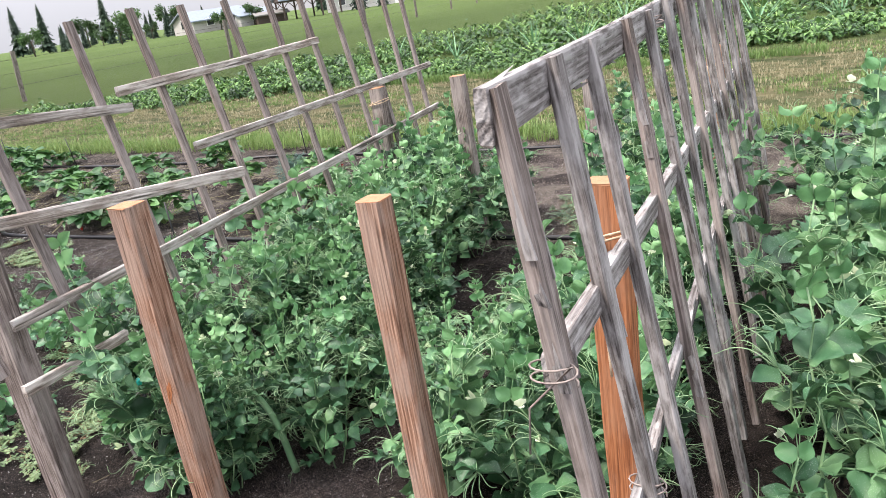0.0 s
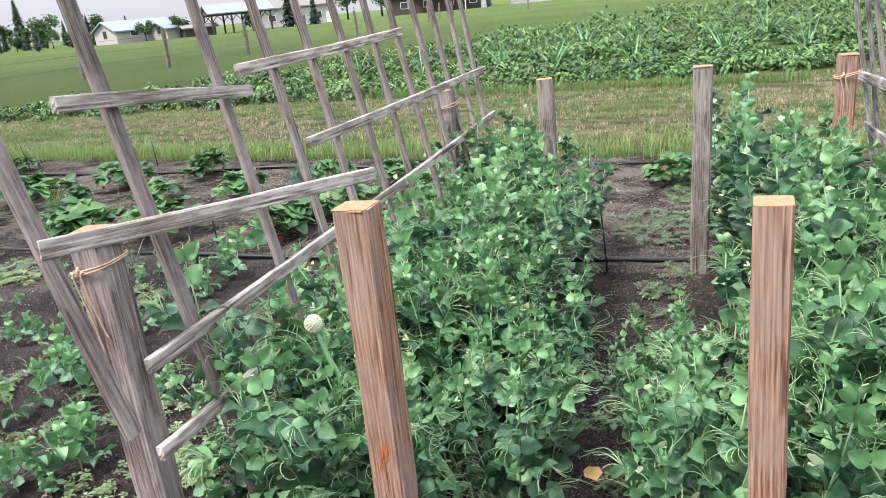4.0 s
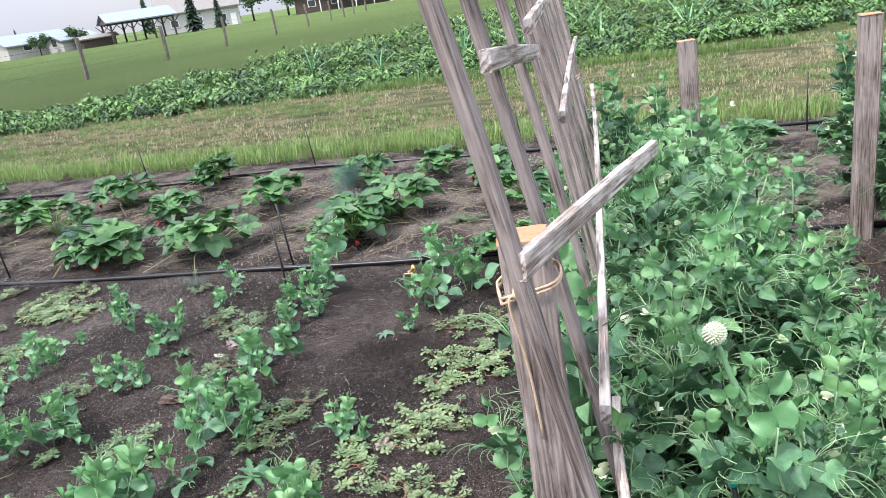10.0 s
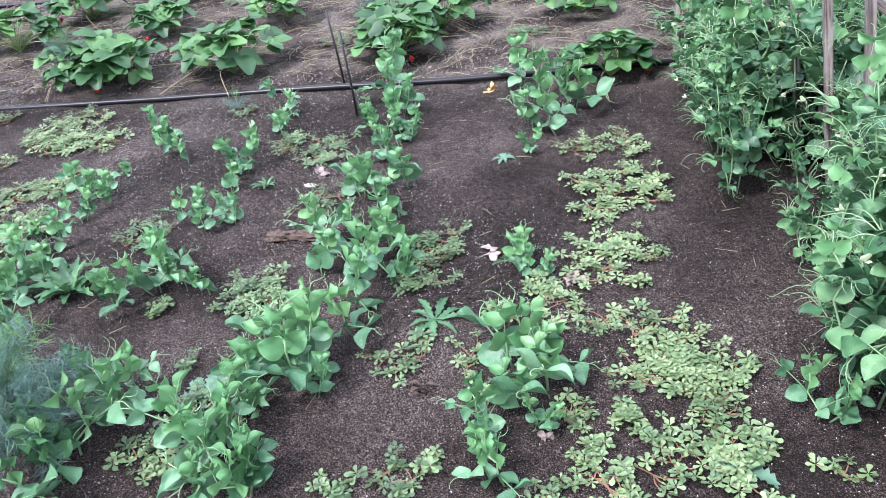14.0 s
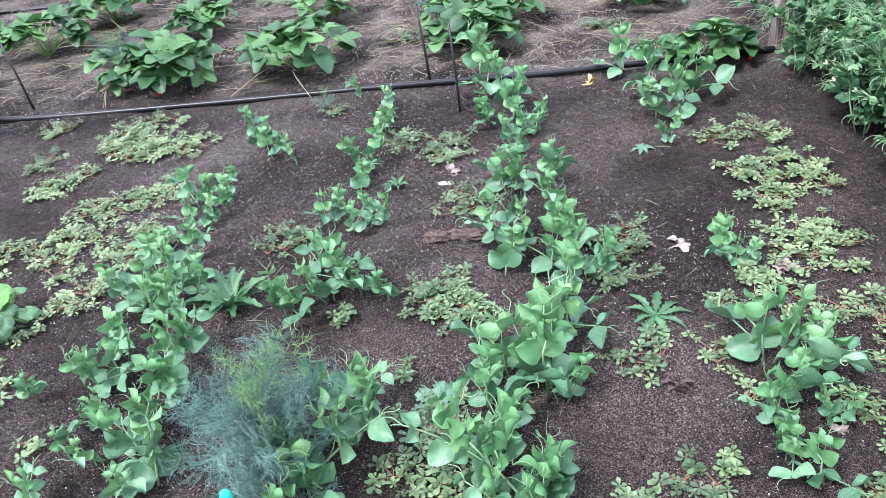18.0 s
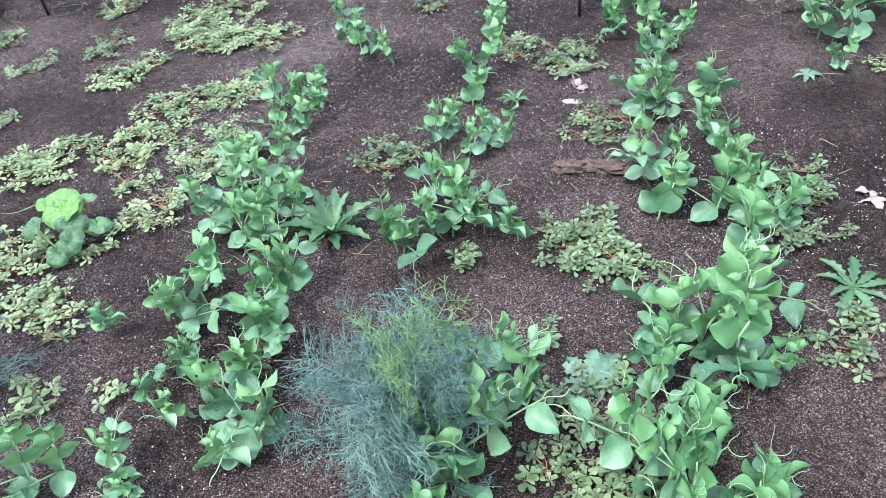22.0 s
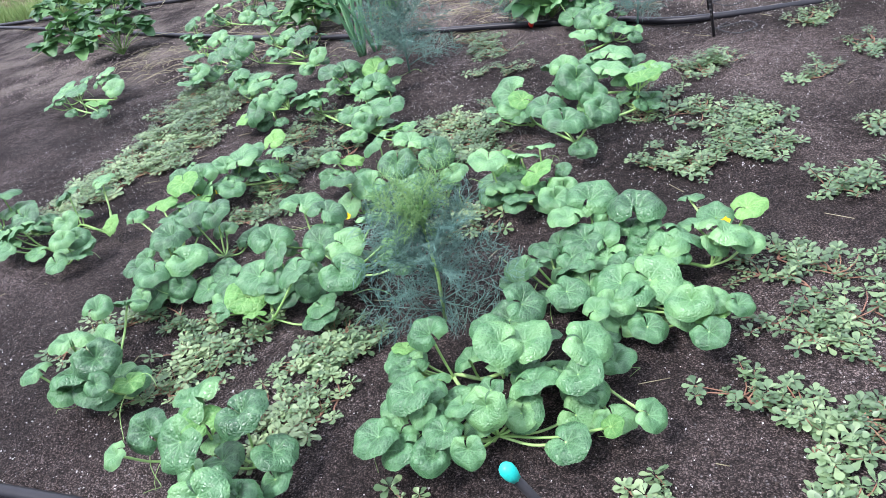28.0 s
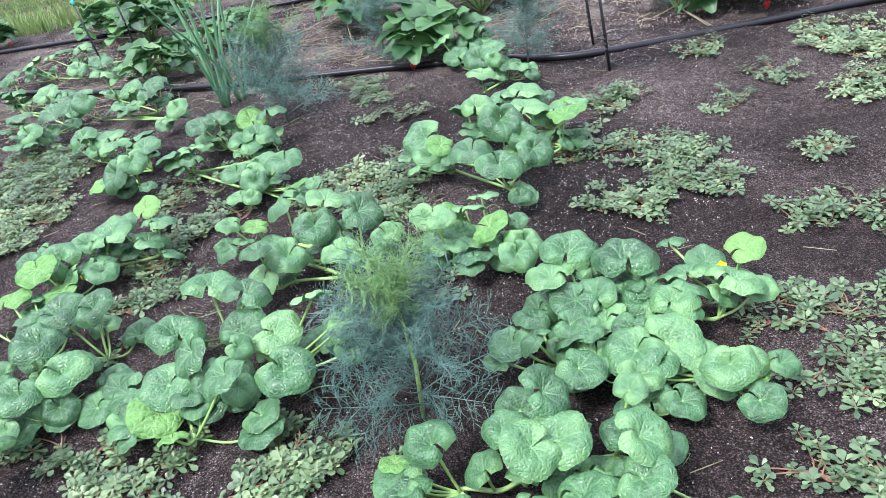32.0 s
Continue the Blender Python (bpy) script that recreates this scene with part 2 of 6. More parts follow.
STRAW = leaf_mat("dry_grass_blade", (0.22, 0.20, 0.11), (0.33, 0.30, 0.18), (0.46, 0.42, 0.27), 0.7, 0.2)
BERRY = plain_mat("strawberry_fruit", (0.34, 0.012, 0.008), (0.5, 0.03, 0.015), 60, 0.35)
YELLOW = plain_mat("cucumber_petal", (0.75, 0.5, 0.01), (0.85, 0.62, 0.03), 60, 0.5)
FLUFF = plain_mat("onion_floret", (0.5, 0.58, 0.4), (0.72, 0.76, 0.62), 90, 0.7)
HUSK = plain_mat("dry_petal_husk", (0.13, 0.10, 0.09), (0.38, 0.32, 0.29), 60, 0.85)
MULCH = plain_mat("rotted_wood", (0.016, 0.011, 0.009), (0.19, 0.135, 0.11), 150, 0.95, 1.0)
DEADLEAF = plain_mat("dead_leaf", (0.45, 0.27, 0.1), (0.62, 0.42, 0.18), 40, 0.8)
STONE = plain_mat("pale_stone", (0.35, 0.33, 0.31), (0.6, 0.58, 0.55), 50, 0.85)
GRIT = plain_mat("white_grit", (0.30, 0.29, 0.28), (0.62, 0.60, 0.58), 200, 0.85)
CRUMB = plain_mat("soil_crumb", (0.022, 0.015, 0.012), (0.065, 0.046, 0.037), 90, 0.95, 0.5)
HOSE = plain_mat("black_poly_pipe", (0.006, 0.006, 0.008), (0.012, 0.012, 0.015), 30, 0.34, 0.06, 0, 0.3)
PLASTIC = plain_mat("black_plastic", (0.01, 0.01, 0.011), (0.025, 0.025, 0.027), 40, 0.45, 0.1)
TEAL = plain_mat("teal_plastic", (0.0, 0.45, 0.38), (0.02, 0.6, 0.5), 80, 0.4, 0.05)
TWINE = plain_mat("jute_twine", (0.46, 0.33, 0.22), (0.70, 0.53, 0.38), 120, 0.95, 0.6)
CEDAR = wood_mat("fresh_cedar", (0.16, 0.055, 0.025), (0.33, 0.125, 0.055), (0.46, 0.20, 0.095), (0.40, 0.22, 0.14), 0.4, 0.8, 0.4)
CEDAR_WORN = wood_mat("weathered_cedar", (0.10, 0.048, 0.03), (0.28, 0.155, 0.105), (0.47, 0.31, 0.235), (0.36, 0.285, 0.245), 0.5)
GREYWOOD = wood_mat("grey_weathered_wood", (0.052, 0.042, 0.038), (0.155, 0.127, 0.116), (0.30, 0.262, 0.245), (0.40, 0.36, 0.345), 0.5)
PALEWOOD = wood_mat("silvered_lath", (0.085, 0.066, 0.056), (0.25, 0.21, 0.185), (0.46, 0.41, 0.375), (0.62, 0.585, 0.56), 0.7, 0.85, 0.8)
SILVER = wood_mat("flaking_silver_lath", (0.055, 0.047, 0.044), (0.16, 0.146, 0.142), (0.29, 0.275, 0.272), (0.47, 0.46, 0.46), 0.6, 0.85, 0.55, 34)
CUTWOOD = plain_mat("cut_end_grain", (0.30, 0.13, 0.065), (0.46, 0.24, 0.135), 70, 0.8, 0.3)
FENCEWOOD = wood_mat("old_fence_post", (0.06, 0.05, 0.045), (0.13, 0.115, 0.10), (0.22, 0.2, 0.18))
WALL_DARK = plain_mat("dark_brown_siding", (0.055, 0.04, 0.035), (0.085, 0.06, 0.05), 3)
WALL_GREY = plain_mat("grey_siding", (0.36, 0.35, 0.33), (0.47, 0.45, 0.43), 2)
WALL_WHITE = plain_mat("white_siding", (0.38, 0.38, 0.38), (0.47, 0.46, 0.45), 2)
ROOF_BLUE = plain_mat("blue_grey_metal_roof", (0.17, 0.21, 0.26), (0.24, 0.28, 0.34), 2, 0.8)
ROOF_GREY = plain_mat("grey_shingle_roof", (0.15, 0.145, 0.14), (0.24, 0.23, 0.22), 5, 0.9)
TRIM = plain_mat("white_trim", (0.7, 0.7, 0.7), (0.8, 0.8, 0.8), 5)
GLASS = plain_mat("dark_window_glass", (0.03, 0.035, 0.04), (0.06, 0.065, 0.07), 2, 0.08, 0, 0, 0.8)
CONIFER = leaf_mat("conifer_needles", (0.014, 0.035, 0.022), (0.028, 0.062, 0.036), (0.05, 0.095, 0.055), 0.7, 0.05)
BROAD = leaf_mat("broadleaf_crown", (0.03, 0.07, 0.025), (0.055, 0.12, 0.04), (0.09, 0.18, 0.06), 0.7, 0.1)
BARK = plain_mat("bark", (0.05, 0.04, 0.03), (0.11, 0.085, 0.065), 20)


def ground_material():
    m, n, l, b = node_mat("garden_ground", 0.95, 0, 0.15)
    tc, sep = n.new("ShaderNodeTexCoord"), n.new("ShaderNodeSeparateXYZ")
    l.new(tc.outputs["Object"], sep.inputs[0])
    damp, lump = noise_node(n, l, 1.1, 4), noise_node(n, l, 14, 5)
    crumb, grit = noise_node(n, l, 210, 3), n.new("ShaderNodeTexVoronoi")
    grit.inputs["Scale"].default_value = 130
    l.new(tc.outputs["Object"], grit.inputs["Vector"])
    soil = ramp(n, (0.39, (0.022, 0.017, 0.0155)), (0.49, (0.072, 0.057, 0.053)), (0.61, (0.19, 0.158, 0.150)))
    mid = noise_node(n, l, 42, 3)
    l.new(mix(n, l, 0.34, mix(n, l, 0.36, damp.outputs["Fac"], mid.outputs["Fac"]), crumb.outputs["Fac"]), soil.inputs["Fac"])
    grain, tcg = n.new("ShaderNodeTexVoronoi"), noise_node(n, l, 30, 2)
    grain.inputs["Scale"].default_value = 300
    wv = n.new("ShaderNodeVectorMath")
    wv.operation = "MULTIPLY_ADD"
    wv.inputs[1].default_value = (0.02, 0.02, 0.02)
    l.new(tcg.outputs["Color"], wv.inputs[0])
    l.new(tc.outputs["Object"], wv.inputs[2])
    l.new(wv.outputs[0], grain.inputs["Vector"])
    # shade in the gaps between grains is painted into the soil colour
    tone = ramp(n, (0.05, (1.5, 1.48, 1.46)), (0.36, (1.0, 1.0, 1.0)), (0.62, (0.22, 0.215, 0.21)))
    l.new(grain.outputs["Distance"], tone.inputs["Fac"])
    each = ramp(n, (0.2, (0.42, 0.42, 0.42)), (0.8, (1.62, 1.60, 1.57)))
    l.new(grain.outputs["Color"], each.inputs["Fac"])
    soil_col = mix(n, l, 1.0, mix(n, l, 1.0, soil.outputs["Color"], tone.outputs["Color"], "MULTIPLY"), each.outputs["Color"], "MULTIPLY")
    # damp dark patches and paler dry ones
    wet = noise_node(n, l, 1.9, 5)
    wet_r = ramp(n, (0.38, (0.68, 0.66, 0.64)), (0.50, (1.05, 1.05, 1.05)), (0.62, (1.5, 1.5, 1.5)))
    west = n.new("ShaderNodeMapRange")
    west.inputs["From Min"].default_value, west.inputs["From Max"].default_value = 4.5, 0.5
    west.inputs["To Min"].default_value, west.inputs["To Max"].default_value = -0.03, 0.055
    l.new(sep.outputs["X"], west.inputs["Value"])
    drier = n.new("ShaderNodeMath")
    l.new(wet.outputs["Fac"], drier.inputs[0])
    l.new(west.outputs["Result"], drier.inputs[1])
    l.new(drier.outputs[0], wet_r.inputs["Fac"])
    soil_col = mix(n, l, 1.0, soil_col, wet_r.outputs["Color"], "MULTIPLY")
    # drier, browner soil with mulch behind the middle hose
    dry = noise_node(n, l, 3.2, 6)
    dry_at = n.new("ShaderNodeMapRange")
    dry_at.inputs["From Min"].default_value, dry_at.inputs["From Max"].default_value = 0.1, 0.9
    l.new(sep.outputs["Y"], dry_at.inputs["Value"])
    dry_r = ramp(n, (0.42, (0.0, 0.0, 0.0)), (0.62, (0.7, 0.7, 0.7)))
    l.new(dry.outputs["Fac"], dry_r.inputs["Fac"])
    dry_col = mix(n, l, 1.0, each.outputs["Color"], (0.27, 0.235, 0.205), "MULTIPLY")
    soil_col = mix(n, l, mix(n, l, 1.0, dry_r.outputs["Color"], dry_at.outputs["Result"], "MULTIPLY"), soil_col, dry_col)
    b.inputs["Diffuse Roughness"].default_value = 1.0
    gr = ramp(n, (0.20, (0.8, 0.8, 0.8)), (0.30, (0, 0, 0)))
    l.new(grit.outputs["Distance"], gr.inputs["Fac"])
    gm = ramp(n, (0.40, (0.15, 0.15, 0.15)), (0.62, (1, 1, 1)))
    l.new(damp.outputs["Fac"], gm.inputs["Fac"])
    few = ramp(n, (0.60, (0, 0, 0)), (0.78, (1, 1, 1)))
    l.new(grit.outputs["Color"], few.inputs["Fac"])
    speck = mix(n, l, 1, gr.outputs["Color"], few.outputs["Color"], "MULTIPLY")
    col = mix(n, l, mix(n, l, 1, speck, gm.outputs["Color"], "MULTIPLY"), soil_col, (0.50, 0.47, 0.465))
    # dry turf, then the green field
    turf_n, field_n = noise_node(n, l, 2.2, 6, (0.6, 1.4, 1)), noise_node(n, l, 0.05, 6)
    turf = ramp(n, (0.36, (0.065, 0.095, 0.036)), (0.5, (0.135, 0.145, 0.068)), (0.66, (0.25, 0.22, 0.125)))
    l.new(turf_n.outputs["Fac"], turf.inputs["Fac"])
    field = ramp(n, (0.3, (0.066, 0.112, 0.028)), (0.7, (0.112, 0.168, 0.048)))
    l.new(field_n.outputs["Fac"], field.inputs["Fac"])
    wob = noise_node(n, l, 2.5, 5)

    def edge(at, soft, wobble):
        a = n.new("ShaderNodeMath")
        a.operation = "MULTIPLY_ADD"
        a.inputs[1].default_value = wobble
        l.new(wob.outputs["Fac"], a.inputs[0])
        l.new(sep.outputs["Y"], a.inputs[2])
        e = n.new("ShaderNodeMapRange")
        e.inputs["From Min"].default_value, e.inputs["From Max"].default_value = at, at + soft
        l.new(a.outputs[0], e.inputs["Value"])
        return e.outputs["Result"]
    col = mix(n, l, edge(3.85, 0.35, 0.8), col, turf.outputs["Color"])
    col = mix(n, l, edge(9.6, 1.5, 2.0), col, field.outputs["Color"])
    l.new(col, b.inputs["Base Color"])
    add_bump(n, l, b, mix(n, l, 0.35, mix(n, l, 0.4, lump.outputs["Fac"], mid.outputs["Fac"]), tone.outputs["Color"]), 1.0, 0.04)
    return m


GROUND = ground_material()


# ---- mesh helpers ----
def thing(name, label, category, group="", kind="", at=(0, 0, 0)):
    ob = new(name)
    ob.location = at
    ob.empty_display_size = 0.05
    return tagged(ob, label, category, group, kind)


def mesh_of(name, pieces, mats, smooth=True):
    """One mesh of pieces (verts, faces, material slot)."""
    vs, fs, mi, base = [], [], [], 0
    for v, f, k in pieces:
        vs.append(np.asarray(v, float))
        fs += [tuple(i + base for i in q) for q in f]
        mi += [k] * len(f)
        base += len(v)
    me = bpy.data.meshes.new(name)
    me.from_pydata(np.concatenate(vs).tolist(), [], fs)
    for m in mats:
        me.materials.append(m)
    me.polygons.foreach_set("material_index", mi)
    me.polygons.foreach_set("use_smooth", [smooth] * len(fs))
    me.update()
    return me


def put(name, me, parent=None, m=None, label=""):
    ob = new(name, me)
    if parent is not None:
        ob.parent = parent
    if m is not None:
        ob.matrix_basis = m
    if label:
        ob["label"] = label
    return ob


def part(name, bm, material, parent, label=""):
    me = bpy.data.meshes.new(name)
    bm.to_mesh(me)
    bm.free()
    me.materials.append(material)
    return put(name, me, parent, None, label)


def moved(piece, m, slot=None):
    v = np.asarray(piece[0], float)
    a = np.array(m)
    return (v @ a[:3, :3].T + a[:3, 3], piece[1], piece[2] if slot is None else slot)


def leaf(length, width, fold=0.3, droop=0.2, nu=4, tip=1.4, slot=0, ruffle=0.0, fat=0.8, lobes=0.0):
    """An oval leaf along +y, folded along its rib."""
    v, f = [], []
    for i in range(nu + 1):
        u = i / nu
        w = width / 2 * max(math.sin(math.pi * min(u ** fat, 1)) ** (1 / tip), 0.04) * (1 + (lobes if i % 2 else -lobes))
        for s in (-1, -0.5, 0, 0.5, 1):
            wave = ruffle * length * math.sin(7 * u + 3 * s) * abs(s)
            v.append((s * w, u * length, abs(s) * w * fold - droop * length * u * u + wave))
    for i in range(nu):
        for k in range(4):
            a = i * 5 + k
            f.append((a, a + 1, a + 6, a + 5))
    return v, f, slot


def tube(points, radii, sides=5, slot=0):
    pts = [Vector(p) for p in points]
    if not hasattr(radii, "__len__"):
        radii = [radii] * len(pts)
    v, f = [], []
    side = None
    for i, p in enumerate(pts):
        d = (pts[min(i + 1, len(pts) - 1)] - pts[max(i - 1, 0)]).normalized()
        if side is None:
            side = d.orthogonal().normalized()
        side = (side - d * side.dot(d)).normalized()
        up = d.cross(side)
        for k in range(sides):
            a = 2 * math.pi * k / sides
            v.append(tuple(p + radii[i] * (math.cos(a) * side + math.sin(a) * up)))
    for i in range(len(pts) - 1):
        for k in range(sides):
            a, b = i * sides + k, i * sides + (k + 1) % sides
            f.append((a, b, b + sides, a + sides))
    f.append(tuple(range(sides))[::-1])
    f.append(tuple(range((len(pts) - 1) * sides, len(pts) * sides)))
    return v, f, slot


def smooth_line(points, n=8):
    """Catmull-Rom through the points."""
    p = [Vector(q) for q in points]
    p = [2 * p[0] - p[1]] + p + [2 * p[-1] - p[-2]]
    out = []
    for i in range(1, len(p) - 2):
        for k in range(n):
            t = k / n
            out.append(0.5 * (2 * p[i] + (p[i + 1] - p[i - 1]) * t + (2 * p[i - 1] - 5 * p[i] + 4 * p[i + 1] - p[i + 2]) * t * t
                              + (3 * p[i] - p[i - 1] - 3 * p[i + 1] + p[i + 2]) * t ** 3))
    return out + [p[-2]]


def place(x, y, z=0.0, turn=None, size=1.0, tilt=0.0):
    return pose(x, y, z, tilt, 0, U(0, 360) if turn is None else turn) @ Matrix.Scale(size, 4)


def height(x, y):
    """The ground's gentle lumps."""
    if y > 6 or y < -6 or x < -8 or x > 11:
        return 0.0
    fade = min(1, (6 - y) / 2, (y + 6) / 2, (x + 8) / 2, (11 - x) / 2)
    return fade * (0.022 * noise.noise((x * 1.3, y * 1.3, 0)) + 0.016 * noise.noise((x * 5, y * 5, 3)) + 0.006 * noise.noise((x * 19, y * 19, 5)))


# ---- ground: one sheet to the horizon ----
def axis_cuts(lo, hi, step, far):
    inner = list(np.arange(lo, hi + 1e-6, step))
    grow, out = step, []
    edge = hi
    while edge < far:
        grow *= 1.35
        edge += grow
        out.append(edge)
    low = []
    edge, grow = lo, step
    while edge > -far:
        grow *= 1.35
        edge -= grow
        low.append(edge)
    return low[::-1] + inner + out


gx, gy = axis_cuts(-4.5, 8.0, 0.045, 1500), axis_cuts(-4.0, 4.2, 0.045, 1500)
gv = [(x, y, height(x, y)) for y in gy for x in gx]
gf = [(j * len(gx) + i, j * len(gx) + i + 1, (j + 1) * len(gx) + i + 1, (j + 1) * len(gx) + i) for j in range(len(gy) - 1) for i in range(len(gx) - 1)]
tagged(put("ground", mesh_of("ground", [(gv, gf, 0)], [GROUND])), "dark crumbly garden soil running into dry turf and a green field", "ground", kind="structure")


def scatter(name, variants, mats, spots, label, category, kind="stuff", smooth=True):
    """Many small pieces joined: spots of (matrix, variant)."""
    ob = put(name, mesh_of(name, [moved(p, m) for m, k in spots for p in variants[k]], mats, smooth))
    return tagged(ob, label, category, kind=kind)


# ---- timber: posts ----
def bar_piece(length, w, d, wob=0.004, seg=7, seed=0, chip=0.0):
    """A rough-sawn bar along z with bevelled, uneven edges."""
    rr = random.Random(seed)
    ring = [(-1, -0.82), (-0.82, -1), (0.82, -1), (1, -0.82), (1, 0.82), (0.82, 1), (-0.82, 1), (-1, 0.82)]
    v, f = [], []
    ph = rr.uniform(0, 9)
    for i in range(seg + 1):
        u = i / seg
        ox, oy = wob * math.sin(ph + 4 * u), wob * math.cos(ph * 2 + 3 * u)
        for a, b in ring:
            j = 1 + rr.uniform(-0.05, 0.03) - (chip * rr.random() if i in (0, seg) else 0)
            v.append((ox + a * w / 2 * j, oy + b * d / 2 * j, u * length + (rr.uniform(-0.3, 0.3) * wob if i in (0, seg) else 0)))
    for i in range(seg):
        for k in range(8):
            a, b = i * 8 + k, i * 8 + (k + 1) % 8
            f.append((a, b, b + 8, a + 8))
    f += [tuple(range(8))[::-1], tuple(range(seg * 8, seg * 8 + 8))]
    return v, f, 0


def twine_loop(parent, z, w, tails=1, seed=1, drop=0.12):
    rr = random.Random(seed)
    for k in range(2):
        zz, e = z + 0.009 * k - 0.004, w / 2 + 0.004
        pts = [(e * a, e * b, zz + 0.011 * a + rr.uniform(-0.004, 0.004)) for a, b in ((-1, -1), (1, -1), (1, 1), (-1, 1), (-1, -1))]
        put("twine_loop", mesh_of("twine_loop", [tube(smooth_line(pts, 5), 0.0026, 5)], [TWINE]), parent, None, "jute twine tied round the post")
    for k in range(tails):
        x, f = -w * 0.25 + 0.02 * k, -w / 2 - 0.006
        pts = [(x, f, z), (x - 0.012, f - 0.008, z - 0.015), (x + 0.004, f, z - drop * 0.5), (x + 0.012, f + 0.001, z - drop * (1 - 0.4 * k))]
        put("twine_end", mesh_of("twine_end", [tube(smooth_line(pts, 5), 0.0026, 5)], [TWINE]), parent)
    put("knot", mesh_of("knot", [tube([(-w * 0.25, -w / 2 - 0.004, z - 0.012), (-w * 0.25, -w / 2 - 0.008, z), (-w * 0.25, -w / 2 - 0.004, z + 0.012)], [0.003, 0.007, 0.003], 6)], [TWINE]), parent)


def post(x, y, h, w, d, mat, label, turn=0.0, lean=(0, 0), seed=1, tie=None):
    t = thing("wooden_post", label, "post", "garden posts", at=(x, y, -0.05))
    t.rotation_euler = (radians(lean[0]), radians(lean[1]), radians(turn))
    put("shaft", mesh_of("shaft", [bar_piece(h + 0.05, w, d, 0.004, 9, seed)], [mat], False), t)
    put("cut_top", mesh_of("cut_top", [moved(bar_piece(0.004, w * 0.96, d * 0.96, 0.001, 1, seed), pose(0, 0, h + 0.047))], [CUTWOOD], False), t, None, "pale orange cut end grain")
    if tie:
        twine_loop(t, h + 0.05 - tie[0], max(w, d), tie[1], seed, tie[2])
    return t


post(4.255, -2.2, 1.065, 0.085, 0.085, GREYWOOD, "grey weathered square post tied to the trellis with twine", 12, (0, -1.5), 11, (0.085, 2, 0.28))
post(4.915, -2.13, 1.115, 0.078, 0.078, CEDAR_WORN, "reddish cedar post with a fresh sawn top among peas", 4, (0, -1), 12)
bm = bmesh.new()
bmesh.ops.create_icosphere(bm, subdivisions=3, radius=1)
for v in bm.verts:
    q = 1 + 0.35 * noise.noise(v.co * 2.5)
    v.co = Vector((v.co.x * 0.017 * q + v.co.z * 0.012, v.co.y * 0.006 * q - 0.0375, v.co.z * 0.05 * q + 0.61))
part("knot_scar", bm, CEDAR, scene.objects["wooden_post.001"], "reddish torn knot")
post(5.69, -2.06, 1.12, 0.066, 0.07, CEDAR_WORN, "greyish brown cracked cedar post among peas", 3, (0, -1.3), 13)
post(6.21, -2.055, 1.16, 0.078, 0.06, CEDAR, "bright orange cedar post tied to the trellis", 3, (0, 0), 14, (0.1, 2, 0.3))
post(3.93, 0.53, 1.02, 0.085, 0.085, GREYWOOD, "grey weathered post tied to the far end of the trellis", 6, (0, 0), 15, (0.09, 0, 0.1))
post(4.54, 0.54, 1.055, 0.082, 0.082, GREYWOOD, "grey brown weathered post with a sawn top", 9, (0, -2), 16)
post(5.295, 0.57, 1.075, 0.092, 0.085, GREYWOOD, "tall dark weathered post beside pea row", 3, (0, 0), 17)
post(5.93, 0.62, 1.09, 0.085, 0.085, CEDAR_WORN, "weathered post tied to the flaking trellis", 3, (0, 0), 18, (0.09, 2, 0.15))
post(6.75, 2.7, 0.95, 0.085, 0.085, CEDAR, "reddish cedar post at the bed's far edge", 3, (0, 0), 19)


# ---- timber: the two leaning trellises ----
def bar_between(parent, name, a, b, w, d, mat, seed, facing=(1, 0, 0), chip=0.0):
    a, b = Vector(a), Vector(b)
    z = (b - a).normalized()
    x = (Vector(facing) - z * Vector(facing).dot(z)).normalized()
    m = Matrix((x, z.cross(x), z)).transposed().to_4x4()
    m.translation = a
    return put(name, mesh_of(name, [bar_piece((b - a).length, w, d, 0.006, 8, seed, chip)], [mat], False), parent, m)


def trellis_point(k, y, z, off=0.0):
    """A place on a trellis's plane x = k0 + k1 y + k2 z, off metres in front of it."""
    return (k[0] + k[1] * y + k[2] * z + off, y, z)


LEFT = (4.193, -0.108, -0.187)
left = thing("garden_trellis", "weathered grey lath trellis leaning along the pea row", "trellis", "trellises")
for k, (y0, z0, y1, z1) in enumerate(((-2.3, 0.6, -2.42, 1.66), (-2.0, 0.12, -2.02, 1.64), (-1.53, 0.1, -1.54, 1.62), (-1.21, 0.08, -1.24, 1.64), (-0.91, 0.1, -0.95, 1.63),
                                    (-0.6, 0.12, -0.65, 1.63), (-0.31, 0.1, -0.3, 1.66), (-0.04, 0.1, 0.0, 1.64), (0.24, 0.1, 0.31, 1.62), (0.54, 0.1, 0.62, 1.6),
                                    (0.82, 0.1, 0.93, 1.6), (1.06, 0.1, 1.2, 1.55))):
    bar_between(left, "picket", trellis_point(LEFT, y0, z0), trellis_point(LEFT, y1, z1), 0.022, 0.033 + 0.008 * (k < 2), GREYWOOD, 30 + k)
for k, (y0, z0, y1, z1, off) in enumerate(((-2.2, 1.345, -1.44, 1.285, 0.028), (-1.48, 1.345, -0.01, 1.375, 0.028), (-1.19, 1.065, 1.28, 1.055, 0.028),
                                         (-2.24, 0.745, 1.17, 0.785, 0.054), (-2.29, 0.54, -1.86, 0.535, 0.03), (0.72, 0.53, 1.06, 0.53, 0.03))):
    bar_between(left, "rail", trellis_point(LEFT, y0, z0, off), trellis_point(LEFT, y1, z1, off), 0.02, 0.037, PALEWOOD, 50 + k)
